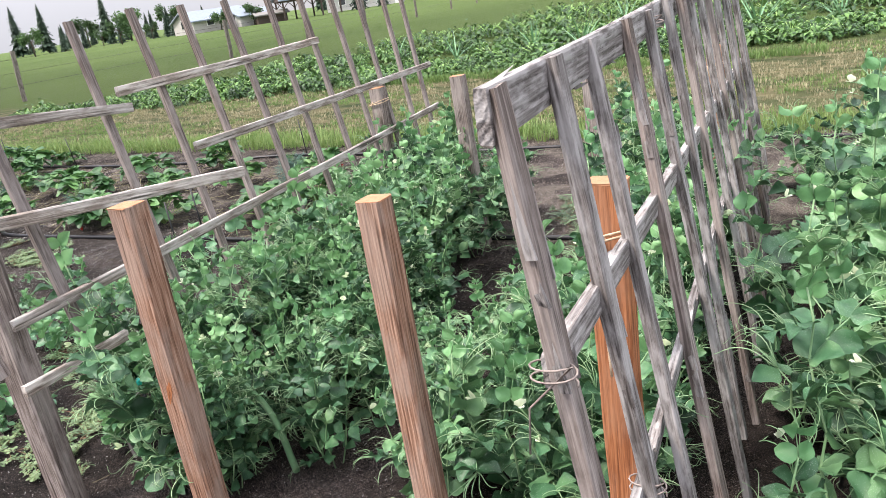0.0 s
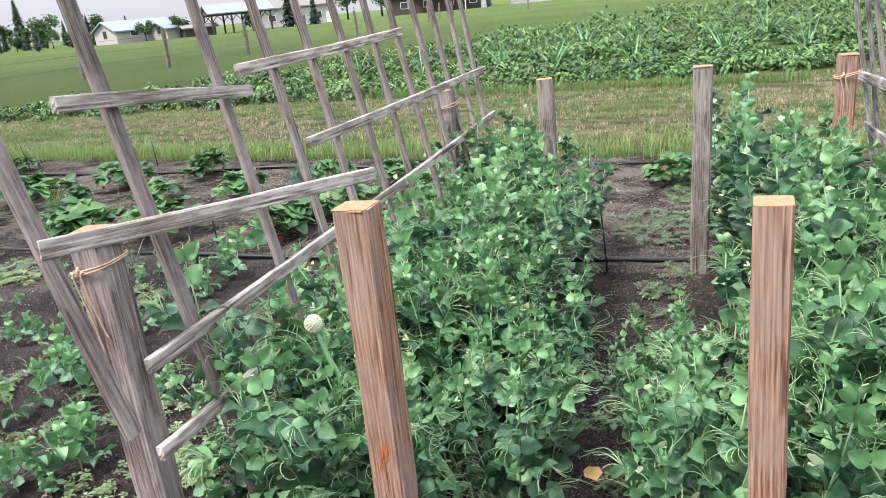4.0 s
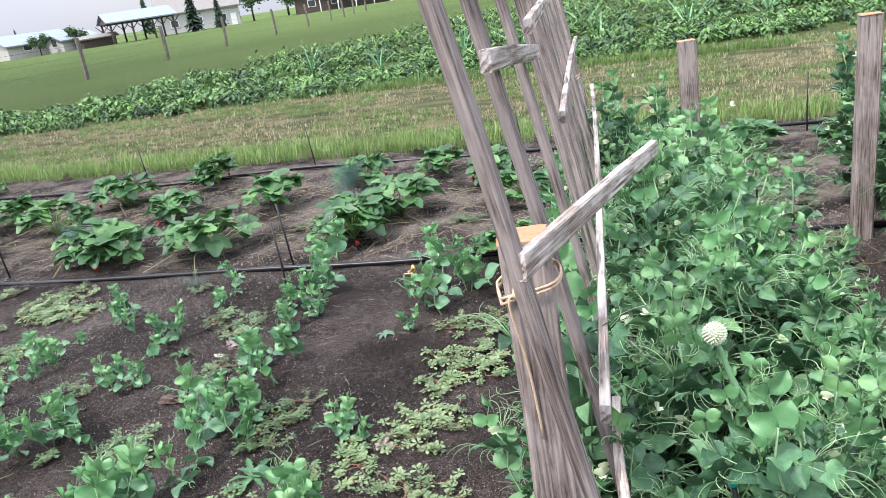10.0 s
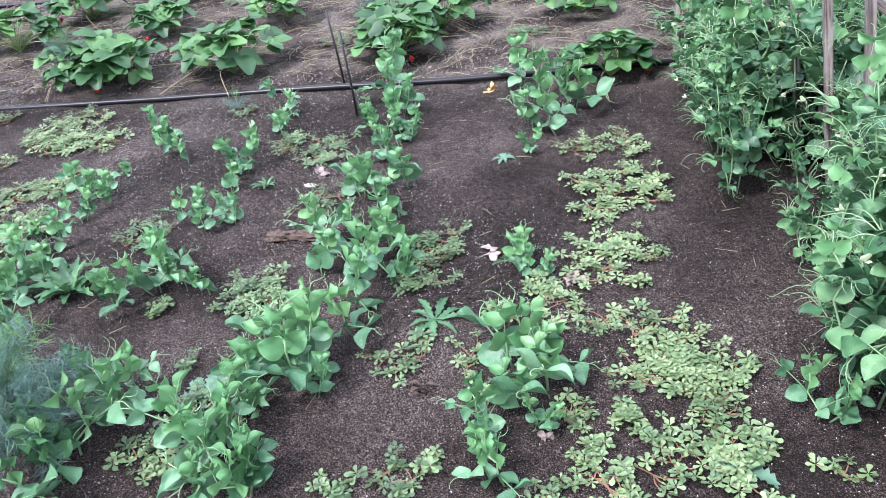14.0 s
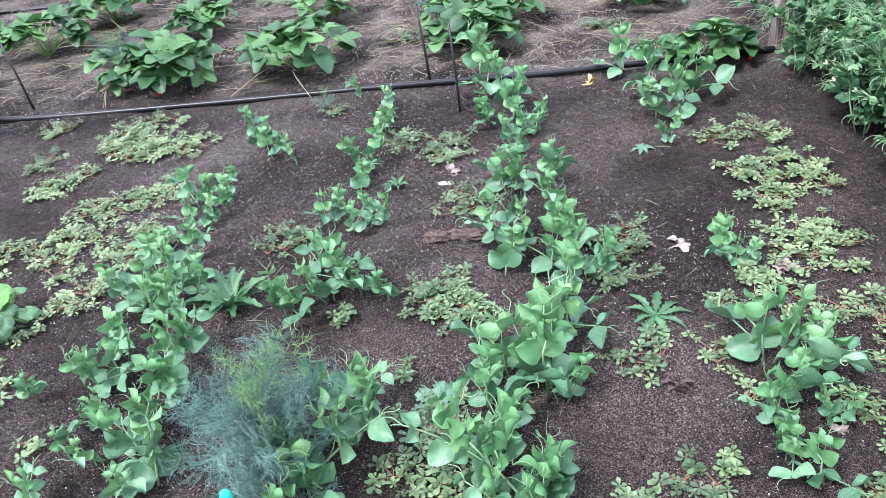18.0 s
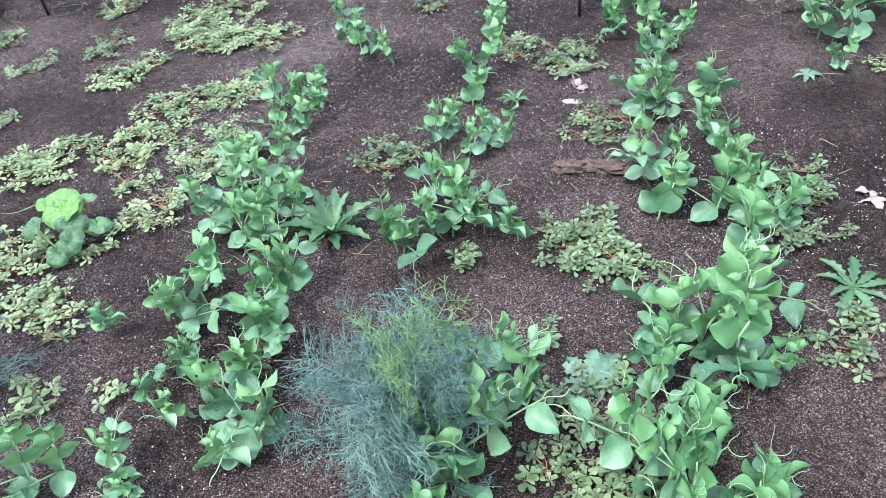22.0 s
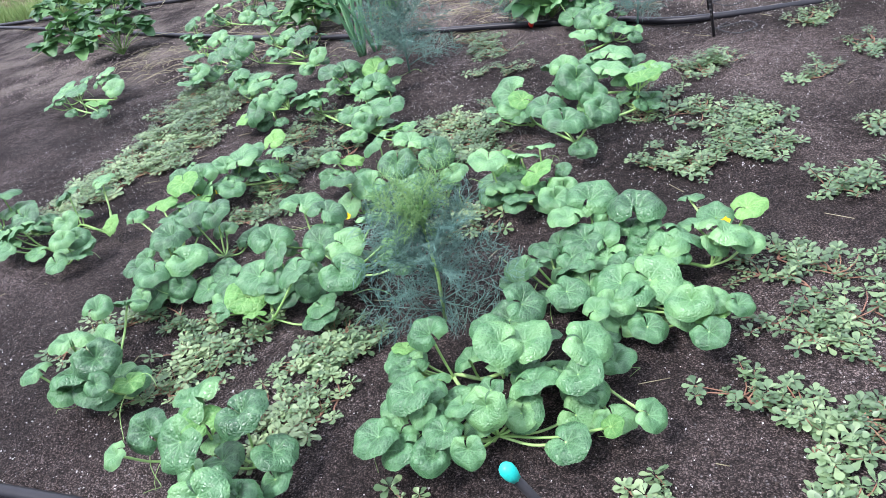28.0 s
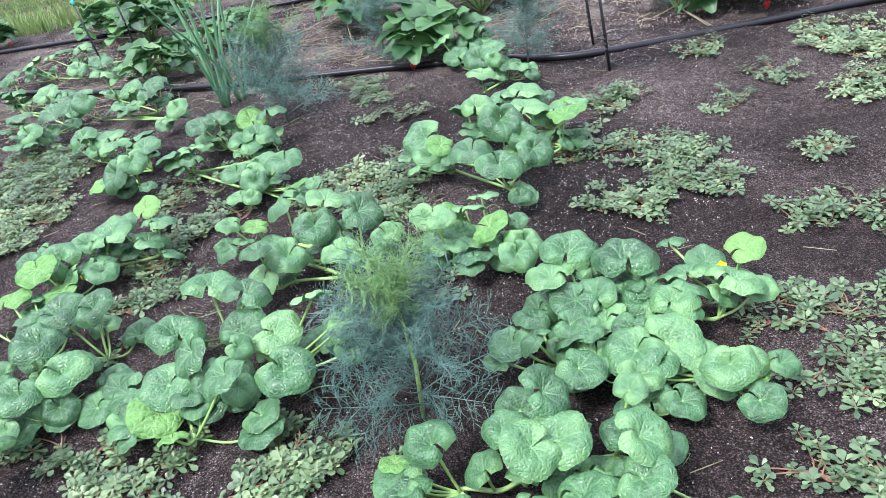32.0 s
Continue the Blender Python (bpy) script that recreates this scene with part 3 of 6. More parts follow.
bar_between(left, "rail", trellis_point(LEFT, -2.0, 0.31, 0.04), trellis_point(LEFT, -0.7, 0.29, 0.04), 0.02, 0.045, GREYWOOD, 61)
bar_between(left, "rail", (4.255, -2.37, 1.075), (4.403, -1.2, 0.953), 0.02, 0.042, PALEWOOD, 60)

RIGHT = (6.245, -0.094, -0.15)
right = thing("garden_trellis", "silvery flaking lath trellis leaning beside a cedar post", "trellis", "trellises")


def frayed(length, w, seed):
    """Loose splinters that stand off the edge of an old lath along z."""
    r, out = random.Random(seed), []
    for k in range(int(length * 7)):
        z, s, ll = r.uniform(0.03, length - 0.12), r.choice((-1, 1)), r.uniform(0.03, 0.11)
        lift = r.uniform(0.003, 0.012)
        a, b = r.uniform(0.3, 0.5) * w * s, 0.5 * w * s
        out.append(([(a, -0.002, z), (b + s * 0.001, -0.001, z), (b + s * lift * 0.5, 0.001, z + ll * 0.6), (a + s * lift, 0.002, z + ll), (a, 0.014, z), (b, 0.014, z + ll * 0.5)],
                    [(0, 1, 2, 3), (0, 4, 5, 1), (1, 5, 2), (3, 2, 5, 4), (0, 3, 4)], 0))
    return out


def old_lath(name, a, b, w, d, seed, mat):
    ob = bar_between(right, name, a, b, w, d, mat, seed, chip=0.06 if d > 0.04 else 0.25)
    me = ob.data
    for v in me.vertices:
        v.co.x += 0.1 * w * noise.noise((seed, v.co.z * 9, v.co.y * 30))
        v.co.y += 0.1 * d * noise.noise((seed + 5, v.co.z * 11, v.co.x * 30))
    turn = Matrix.Rotation(radians(90), 4, "Z") @ Matrix.Translation((0, -w * 0.35, 0))
    tagged(put("splinter_fringe", mesh_of("splinter_fringe", [moved(p, turn) for p in frayed((Vector(b) - Vector(a)).length, d, seed)], [SILVER], False), ob), kind="stuff")
    return ob


for k, y in enumerate((-2.67, -2.45, -2.22, -1.93, -1.66, -1.42, -1.15, -0.89, -0.62, -0.36, -0.08, 0.19, 0.46, 0.73, 0.97)):
    top = 1.44 + 0.006 * math.sin(3 * k)
    old_lath("picket", trellis_point(RIGHT, y + 0.035 * math.sin(2 * k), 0.1 + 0.06 * (k % 3), 0.014), trellis_point(RIGHT, y + 0.008 * math.sin(k), top, 0.014), 0.022, 0.036 - 0.004 * (k % 3), 70 + k, SILVER if k % 3 else GREYWOOD)
for k, (y0, z0, y1, z1, w) in enumerate(((-2.688, 1.405, 1.02, 1.42, 0.064), (-2.68, 1.105, 0.98, 0.95, 0.046), (-2.48, 0.755, 0.95, 0.695, 0.044))):
    old_lath("rail", trellis_point(RIGHT, y0, z0, -0.007), trellis_point(RIGHT, y1, z1, -0.007), 0.018, w, 90 + k, SILVER)
for y, z in ((-2.68, 1.1), (-2.42, 0.76), (-1.6, 1.4)):
    x = trellis_point(RIGHT, y, z)[0]
    pts = [(x + 0.002 + 0.029 * math.cos(a), y + 0.021 * math.sin(a), z + 0.0025 * a - 0.01) for a in np.linspace(0, 12.2, 30)] + [(x - 0.02, y - 0.03, z - 0.03), (x - 0.03, y - 0.022, z - 0.1)]
    put("wire_tie", mesh_of("wire_tie", [tube(pts, 0.0014, 5)], [HUSK]), right, None, "rusty wire wound round the lath")


# ---- irrigation ----
def hose(points, label):
    pts = [(x, y, height(x, y) + 0.014) for x, y in points]
    return tagged(put("irrigation_hose", mesh_of("irrigation_hose", [tube(smooth_line(pts, 10), 0.0165, 10)], [HOSE])), label, "hose", "irrigation hoses")


hose([(-7.5, 3.6), (-5.5, 2.6), (-3.25, 1.39), (-2.0, 0.8), (-0.9, 0.52), (-0.4, 0.36), (0.0, 0.22), (1.1, 0.31), (2.0, 0.35), (2.8, 0.4), (3.75, 0.48), (5.05, 0.68), (6.4, 0.8), (8.5, 0.9)], "black plastic irrigation hose lying across dark soil")
hose([(-8, 3.5), (-4.4, 2.8), (-2.4, 2.6), (-0.3, 2.72), (0.85, 2.97), (1.95, 2.98), (3.25, 3.0), (5.5, 3.25), (7, 3.2), (9, 3.1)], "black plastic irrigation hose along the turf's edge")
hose([(-4.5, -2.0), (-2.6, -2.25), (-1.1, -2.39), (-0.68, -2.45), (-0.3, -2.49), (0.3, -2.56), (1.2, -2.72), (2.4, -2.9)], "black plastic irrigation hose close to cucumber plants")


def drip_stake(x, y, h, lean=(0, 0), cap=False, wire=True, seed=3):
    rr = random.Random(seed)
    t = thing("drip_stake", "thin black drip stake with a teal tip" if cap else "thin black plastic drip stake stuck in soil", "stake", "drip stakes", at=(x, y, -0.02))
    t.rotation_euler = (radians(lean[0]), radians(lean[1]), rr.uniform(0, 6))
    if any(lean):
        t.rotation_euler[2] = 0
    put("rod", mesh_of("rod", [tube([(0, 0, 0), (0.002, 0, h * 0.5), (0, 0, h + 0.02)], [0.0065, 0.006, 0.0055], 6)], [PLASTIC]), t)
    put("ribbed_sleeve", mesh_of("ribbed_sleeve", [tube([(0, 0, 0.1 + 0.02 * k), (0, 0, 0.112 + 0.02 * k)], 0.0068, 6) for k in range(4)], [PLASTIC]), t)
    if cap:
        put("cap", mesh_of("cap", [tube([(0, 0, h + 0.012), (0, 0, h + 0.02), (0, 0, h + 0.032), (0, 0, h + 0.038)], [0.0075, 0.009, 0.009, 0.005], 8)], [TEAL]), t, None, "teal emitter cap")
    if wire:
        pts = [(0, 0, 0.05), (0.04, 0.05, 0.035), (0.13, 0.08, 0.03), (0.16, 0.0, 0.03), (0.09, -0.05, 0.03), (0.02, 0.02, 0.04), (0.06, 0.12, 0.03)]
        put("thin_tube", mesh_of("thin_tube", [tube(smooth_line(pts, 6), 0.0028, 5)], [PLASTIC]), t)
    return t


drip_stake(4.6, -2.0, 0.46, (3, -5), True, False, 1)
drip_stake(2.29, -2.46, 0.43, (8, -5), True, False, 2)
drip_stake(-0.22, -2.48, 0.42, (14, -16), True, False, 3)
drip_stake(6.6, -1.3, 0.3, (3, 2), True, False, 4)
for k, (x, y, h, ly) in enumerate(((0.0, 0.0, 0.42, -4), (0.0, 0.38, 0.38, -5), (2.387, 0.0, 0.42, -2), (2.2, 0.42, 0.4, -4), (4.83, 0.45, 0.4, -4), (-2.71, 1.52, 0.42, -4), (-2.66, 1.91, 0.4, -3))):
    drip_stake(x, y, h, (0, ly), k > 4, True, 10 + k)
for k, (x, y, h, ly) in enumerate(((-4.45, 2.95, 0.36, -3), (-2.6, 2.75, 0.38, -12), (-0.88, 3.06, 0.34, -4), (1.06, 3.1, 0.4, -5), (3.14, 2.96, 0.42, -5), (5.38, 2.98, 0.46, 0))):
    drip_stake(x, y, h, (0, ly), False, False, 20 + k)


# ---- peas ----
def tendril(start, way, length, r, slot, wind_by=0.20):
    s, d = Vector(start), Vector(way).normalized()
    side = d.orthogonal().normalized()
    curl, pts, n = r.uniform(2.5, 7.0), [], 11
    up = d.cross(side)
    for k in range(n):
        u = k / (n - 1)
        wind = length * wind_by * u
        pts.append(s + d * length * u * (1 - 0.35 * u) + side * wind * math.sin(curl * u) + up * wind * (1 - math.cos(curl * u)) + Vector((0, 0, -0.1 * length * u * u)))
    return tube(pts, [0.0012 - 0.0006 * k / (n - 1) for k in range(n)], 3, slot)


PEA_PIECES = {}


def pea_leaf_mesh(seed, size=1.0, pairs=2, young=False, tendrils=6):
    """A pinnate pea leaf along +y: two clasping stipules, leaflets in pairs and branched tendrils."""
    r = random.Random(seed)
    out = []
    for s in (-1, 1):
        out.append(moved(leaf(0.056 * size, 0.048 * size, 0.25, 0.12, 7, 2.1, 0, 0.09), Matrix.Rotation(radians(-s * r.uniform(30, 75)), 4, "Z") @ Matrix.Rotation(radians(r.uniform(-25, 55)), 4, "X") @ Matrix.Rotation(radians(s * r.uniform(-20, 40)), 4, "Y")))
    length = r.uniform(0.075, 0.11) * size
    rib = [(0, length * u, length * (0.28 * u - 0.12 * u * u)) for u in (0, 0.33, 0.66, 1)]
    out.append(tube(rib, [0.0019 * size, 0.0017 * size, 0.0014 * size, 0.0011 * size], 4, 1))
    for k in range(pairs):
        u = 0.45 + 0.5 * k / max(pairs - 1, 1) if pairs > 1 else 0.75
        for s in (-1, 1):
            ll = r.uniform(0.046, 0.06) * size * (1 - 0.12 * k)
            m = Matrix.Translation((0, length * u, length * (0.28 * u - 0.12 * u * u))) @ Matrix.Rotation(radians(-s * r.uniform(48, 78)), 4, "Z") @ Matrix.Rotation(radians(r.uniform(-38, 45)), 4, "X") @ Matrix.Rotation(radians(s * r.uniform(-25, 50)), 4, "Y")
            out.append(moved(leaf(ll, ll * r.uniform(0.66, 0.82), r.uniform(0.1, 0.9), r.uniform(-0.3, 0.3), 7, 1.5, 0, 0.10, 0.8), m))
    end = rib[-1]
    for k in range(2 if young else tendrils):
        out.append(tendril(end, (r.uniform(-0.9, 0.9), 1, r.uniform(-0.1, 0.7)), (r.uniform(0.03, 0.10) if tendrils < 4 or young else r.uniform(0.05, 0.17)) * size, r, 1, r.uniform(0.06, 0.18)))
    me = mesh_of("pea_leaf", out, [PEA_TIP if young else (PEA if tendrils > 3 else PEA_BLUE), PEA_STEM])
    PEA_PIECES[me.name] = [(v, f, 2 if young and k == 0 else k) for v, f, k in out]
    return me


PEA_LEAVES = [pea_leaf_mesh(100 + k, 0.92 + 0.08 * (k % 3), 2 if k % 3 else 3) for k in range(8)]
PEA_SEEDLING = [pea_leaf_mesh(170 + k, 0.84 + 0.08 * (k % 3), 1 + (k % 3 == 0), False, 1 + k % 2) for k in range(6)]
PEA_YOUNG = [pea_leaf_mesh(140 + k, 0.96, 1, True) for k in range(4)]


def flower_mesh(seed):
    r = random.Random(seed)
    out = [moved(leaf(0.024, 0.034, 0.35, -0.25, 3, 2.4, 0), Matrix.Rotation(radians(62 + 26 * s), 4, "X") @ Matrix.Rotation(radians(10 * s), 4, "Z")) for s in (0, 0.4)]
    out += [moved(leaf(0.017, 0.013, 0.3, 0.1, 3, 2, 0), Matrix.Rotation(radians(a), 4, "Z") @ Matrix.Rotation(radians(25), 4, "X")) for a in (-18, 18)]
    out.append(tube([(0, -0.035, -0.012), (0, -0.015, -0.002), (0, 0, 0)], [0.0014, 0.0014, 0.003], 4, 1))
    return mesh_of("pea_flower", out, [PETAL, PEA_STEM])


FLOWERS = [flower_mesh(k) for k in range(2)]


def pea_plant(h, stems, seed, label, group, spread, flowers=0, node=0.055, far=False):
    """far: a vine away from the path, its foliage in one mesh."""
    r, joined = random.Random(seed), []
    t = thing("pea_plant", label, "pea plant", group)
    for s in range(stems):
        a = 2 * math.pi * s / stems + r.uniform(-0.5, 0.5)
        hs = h * r.uniform(0.72, 1.05)
        lx, ly = math.cos(a) * spread, math.sin(a) * spread
        pts = [(lx * 0.15, ly * 0.15, -0.015)]
        n = max(3, int(hs / node))
        for k in range(1, n + 1):
            u = k / n
            pts.append((lx * (0.15 + 0.85 * u ** 0.8) + r.uniform(-1, 1) * 0.014, ly * (0.15 + 0.85 * u ** 0.8) + r.uniform(-1, 1) * 0.014, hs * u * (1 - 0.08 * u)))
        put("stem", mesh_of("stem", [tube(pts, [0.0034 - 0.0016 * k / n for k in range(n + 1)], 5)], [PEA_STEM]), t)
        turn = r.uniform(0, 360)
        for k in range(1, n + 1):
            turn += 150 + r.uniform(-35, 35)
            top = k == n or (h < 0.3 and k == n - 1)
            me = r.choice(PEA_YOUNG) if top else r.choice(PEA_LEAVES if h > 0.4 else PEA_SEEDLING)
            lift = (r.uniform(-15, 65) if h > 0.4 else r.uniform(0, 58)) if not top else r.uniform(50, 82)
            sc = (0.96 if h < 0.3 else 1.0) * (0.75 + 0.45 * math.sin(math.pi * min(k / n + 0.1, 1))) * r.uniform(0.85, 1.15)
            m = Matrix.Translation(pts[k]) @ Matrix.Rotation(radians(turn), 4, "Z") @ Matrix.Rotation(radians(lift), 4, "X") @ Matrix.Scale(sc, 4)
            if far:
                joined += [moved(p, m) for p in PEA_PIECES[me.name]]
            else:
                put("leaf", me, t, m)
        for k in range(flowers if s < 2 else 0):
            q = Vector(pts[r.randint(max(1, n // 2), n)])
            b = r.uniform(0, 6.28)
            put("flower", r.choice(FLOWERS), t, Matrix.Translation(q + Vector((math.cos(b), math.sin(b), 0.3)) * 0.08) @ Matrix.Rotation(b - math.pi / 2, 4, "Z") @ Matrix.Scale(0.8, 4), "pale cream pea flower")
    if far:
        tagged(put("foliage", mesh_of("foliage", joined, [PEA, PEA_STEM, PEA_TIP]), t), kind="stuff")
    return t


def sow(templates, spots):
    """Set copies of the templates at the spots (x, y, size); each template is itself the first of its kind."""
    fresh = set(range(len(templates)))
    for i, (x, y, size) in enumerate(spots):
        k = i % len(templates)
        m = place(x, y, height(x, y), None, size, 0)
        if k in fresh:
            fresh.discard(k)
            templates[k].matrix_basis = m
        else:
            copy_thing(templates[k], m)


TALL_LABEL = "tall leafy pea vine with cream flowers and curling tendrils"
tall = [pea_plant(0.64, 3, 200 + k, TALL_LABEL, "tall pea vines", 0.14, 1, 0.074) for k in range(5)]


def row_spots(x0, x1, y0, y1, n, size, seed):
    r, out = random.Random(seed), []
    for k in range(n):
        y = y0 + (y1 - y0) * (k + r.random()) / n
        out.append((r.uniform(x0, x1) - 0.06 * y, y, size * r.uniform(0.85, 1.15)))
    return out


far_tall = [pea_plant(0.64, 3, 250 + k, TALL_LABEL, "tall pea vines", 0.14, 2, 0.07, True) for k in range(5)]
vines = row_spots(4.05, 4.68, -2.05, 1.0, 62, 1.05, 1) + row_spots(4.62, 4.98, -1.95, -0.7, 13, 0.85, 4) + row_spots(5.22, 5.48, -1.9, -0.8, 9, 0.78, 5) + row_spots(3.93, 4.08, -1.3, 0.7, 7, 0.8, 8)
vines += row_spots(6.5, 7.1, -2.0, -1.0, 9, 1.1, 6) + row_spots(5.52, 6.0, -1.9, 1.3, 40, 1.1, 2) + row_spots(6.42, 7.3, -2.0, 1.2, 28, 1.25, 3)
sow(tall, [v for v in vines if v[1] < -0.75])
sow(far_tall, [v for v in vines if v[1] >= -0.75])

YOUNG_LABEL = "young pea seedling with powdery blue-green leaves"
young = [pea_plant(0.13 + 0.012 * k, 1 + k % 2, 300 + k, YOUNG_LABEL, "young peas", 0.04 + 0.008 * k, 0, 0.036) for k in range(6)]
sow(young, [(0.8, -0.21, 0.7), (0.89, -0.94, 0.5), (0.92, -0.57, 0.9), (0.96, -0.41, 0.8), (1.24, -0.97, 0.8), (1.31, -0.8, 0.9), (1.36, -1.87, 1), (1.42, -1.12, 1.1), (1.43, -2.31, 1), (1.43, -0.81, 1), (1.46, -1.3, 1.1), (1.47, -1.46, 1), (1.48, -1.83, 1.2), (1.48, -0.58, 0.8), (1.49, -2.28, 0.9), (1.51, -0.97, 0.9), (1.52, -1.14, 1), (1.52, -0.29, 0.9), (1.54, -2.06, 0.9), (1.55, -1.71, 1), (1.55, -1.55, 1.1), (1.55, -0.83, 0.8), (1.56, -2.27, 0.9), (1.56, -1.83, 1), (1.57, -1.32, 1), (1.59, -1.96, 1), (1.6, -0.38, 0.9), (1.62, -1.51, 1), (1.63, -2.27, 0.7), (1.64, -1.42, 1), (1.65, -2.09, 1)])
sow(young, [(1.65, -1.89, 1), (1.66, -1.71, 1.1), (1.69, -1.55, 0.9), (1.71, -2.01, 1), (1.73, -2.15, 0.9), (1.73, -1.89, 1.1), (1.73, -0.47, 0.9), (1.74, -1.74, 1), (1.76, -2.18, 0.7), (1.76, -1.96, 0.9), (1.79, -1.85, 0.9), (1.81, -2.13, 1), (1.87, 0.24, 0.7), (1.98, -1.52, 0.8), (2.01, -1.3, 1), (2.01, -0.98, 0.7), (2.02, 0, 0.8), (2.05, -0.59, 0.8), (2.06, -0.76, 0.8), (2.07, -0.17, 0.6), (2.09, -1.07, 0.8), (2.1, -1.45, 0.9), (2.11, -1.34, 1.1), (2.17, -0.99, 0.6), (2.19, -1.41, 0.9), (2.22, -2.19, 1), (2.23, -2.27, 1), (2.23, -2.13, 1.1), (2.25, -1.9, 1), (2.28, -2, 1), (2.28, -1.43, 0.8)])
sow(young, [(2.28, -1.31, 1.2), (2.31, -2.24, 1.1), (2.31, -2.15, 1.1), (2.37, -1.94, 1.1), (2.39, -2.26, 1), (2.4, -2.1, 0.9), (2.45, 0.5, 1.3), (2.51, -0.2, 0.7), (2.52, 0.19, 1.2), (2.6, -2.1, 1), (2.6, -1.91, 0.9), (2.62, -0.02, 1.2), (2.63, -1.33, 0.9), (2.63, -0.79, 0.9), (2.64, -2.17, 1), (2.64, -1.96, 0.7), (2.64, -1.16, 1.1), (2.65, -0.48, 0.9), (2.67, -2.24, 0.8), (2.67, -1.79, 1.1), (2.67, -0.19, 1), (2.7, -2.19, 0.9), (2.71, -0.8, 0.8), (2.71, -0.33, 0.8), (2.72, -1.12, 0.8), (2.74, -2.22, 0.9), (2.75, -1.33, 1), (2.76, -1.81, 1.2), (2.78, -1.53, 1.1), (2.79, -1.87, 0.9), (2.8, -0.73, 1)])
sow(young, [(2.82, -0.95, 1.1), (2.83, -1.17, 1), (2.84, -1.62, 1), (2.89, -1.35, 0.9), (3.15, 0.39, 1.3), (3.25, -0.44, 0.5), (3.25, -0.19, 1.1), (3.27, -2.07, 0.7), (3.27, 0.09, 1.3), (3.29, -1.28, 0.8), (3.3, -1.99, 0.7), (3.31, 0.44, 1.4), (3.32, -1.88, 1.1), (3.32, -1.73, 1.2), (3.34, -2.13, 0.8), (3.35, -1.32, 0.6), (3.37, -0.27, 1), (3.41, -1.96, 1), (3.41, -1.81, 1.2), (3.41, 0.02, 1.3), (3.44, -1.74, 0.9), (4.05, -1.87, 0.9)])


# ---- cucumbers ----
def round_leaf(size, seed, cup=0.18, rings=13, segs=72):
    """A round, lobed and crinkled leaf with a deep notch at the stalk, its stalk end at the origin and its tip along +y."""
    r = random.Random(seed)
    ph, tilt = r.uniform(0, 6), r.uniform(-0.1, 0.1)
    v, f, vein = [(0, 0, 0)], [], [1.0]
    for j in range(1, rings + 1):
        q = j / rings
        for i in range(segs + 1):
            th = -3.02 + 6.04 * i / segs
            lobe = 0.5 * (1 + 0.10 * math.cos(th) + 0.028 * math.cos(5 * th) + 0.014 * math.cos(31 * th + ph)) * (1.06 if abs(th) < 2.35 else 1.06 - 0.42 * (abs(th) - 2.35))
            rad = size * lobe * q
            rib = max(math.exp(-((th - a) * q / 0.034) ** 2) for a in (0, 0.7, -0.7, 1.4, -1.4, 2.15, -2.15))
            side = math.exp(-((math.sin(5.5 * q * 3.14 + 4 * abs(math.sin(2.2 * th))) - 0.9) / 0.25) ** 2)
            wrinkle = noise.noise((rad * math.sin(th) * 75, rad * math.cos(th) * 75, seed))
            z = size * (cup * q * 0.8 - 0.72 * cup * q ** 3 + 0.012 * q * math.sin(5 * th + ph) + 0.034 * q * q * math.sin(2 * th + 2 * ph) + 0.030 * q ** 3 * math.sin(7 * th + ph) - 0.013 * rib * (q < 0.95) - 0.010 * side + 0.007 * wrinkle * min(1, 2 * q))
            v.append((rad * math.sin(th), rad * math.cos(th) + tilt * rad * math.sin(th), z))
            vein.append(min(1, 0.5 * rib * (1 - 0.6 * q) + 0.12 * side))
    for i in range(segs):
        f.append((0, 2 + i, 1 + i))
    n = segs + 1
    for j in range(rings - 1):
        for i in range(segs):
            a = 1 + j * n + i
            f.append((a, a + 1, a + n + 1, a + n))
    return (v, f, 0), vein


def round_leaf_mesh(size, seed, mats, cup=0.18):
    piece, vein = round_leaf(size, seed, cup)
    me = mesh_of("round_leaf", [piece], mats)
    at = me.attributes.new("vein", "FLOAT", "POINT")
    at.data.foreach_set("value", vein)
    return me


CUC_LEAVES = [round_leaf_mesh(0.09, 400 + k, [CUC], (0.4, 0.62, 0.5, 0.8)[k % 4]) for k in range(8)]
CUC_YOUNG = [round_leaf_mesh(0.06, 420 + k, [CUC_TIP], 0.35) for k in range(3)]


def yellow_flower(parent, m):
    pcs = [moved(leaf(0.016, 0.012, 0.3, -0.2, 3, 1.5, 0), Matrix.Rotation(radians(72 * k), 4, "Z") @ Matrix.Rotation(radians(35), 4, "X")) for k in range(5)]
    put("flower", mesh_of("flower", pcs, [YELLOW]), parent, m, "small yellow flower")


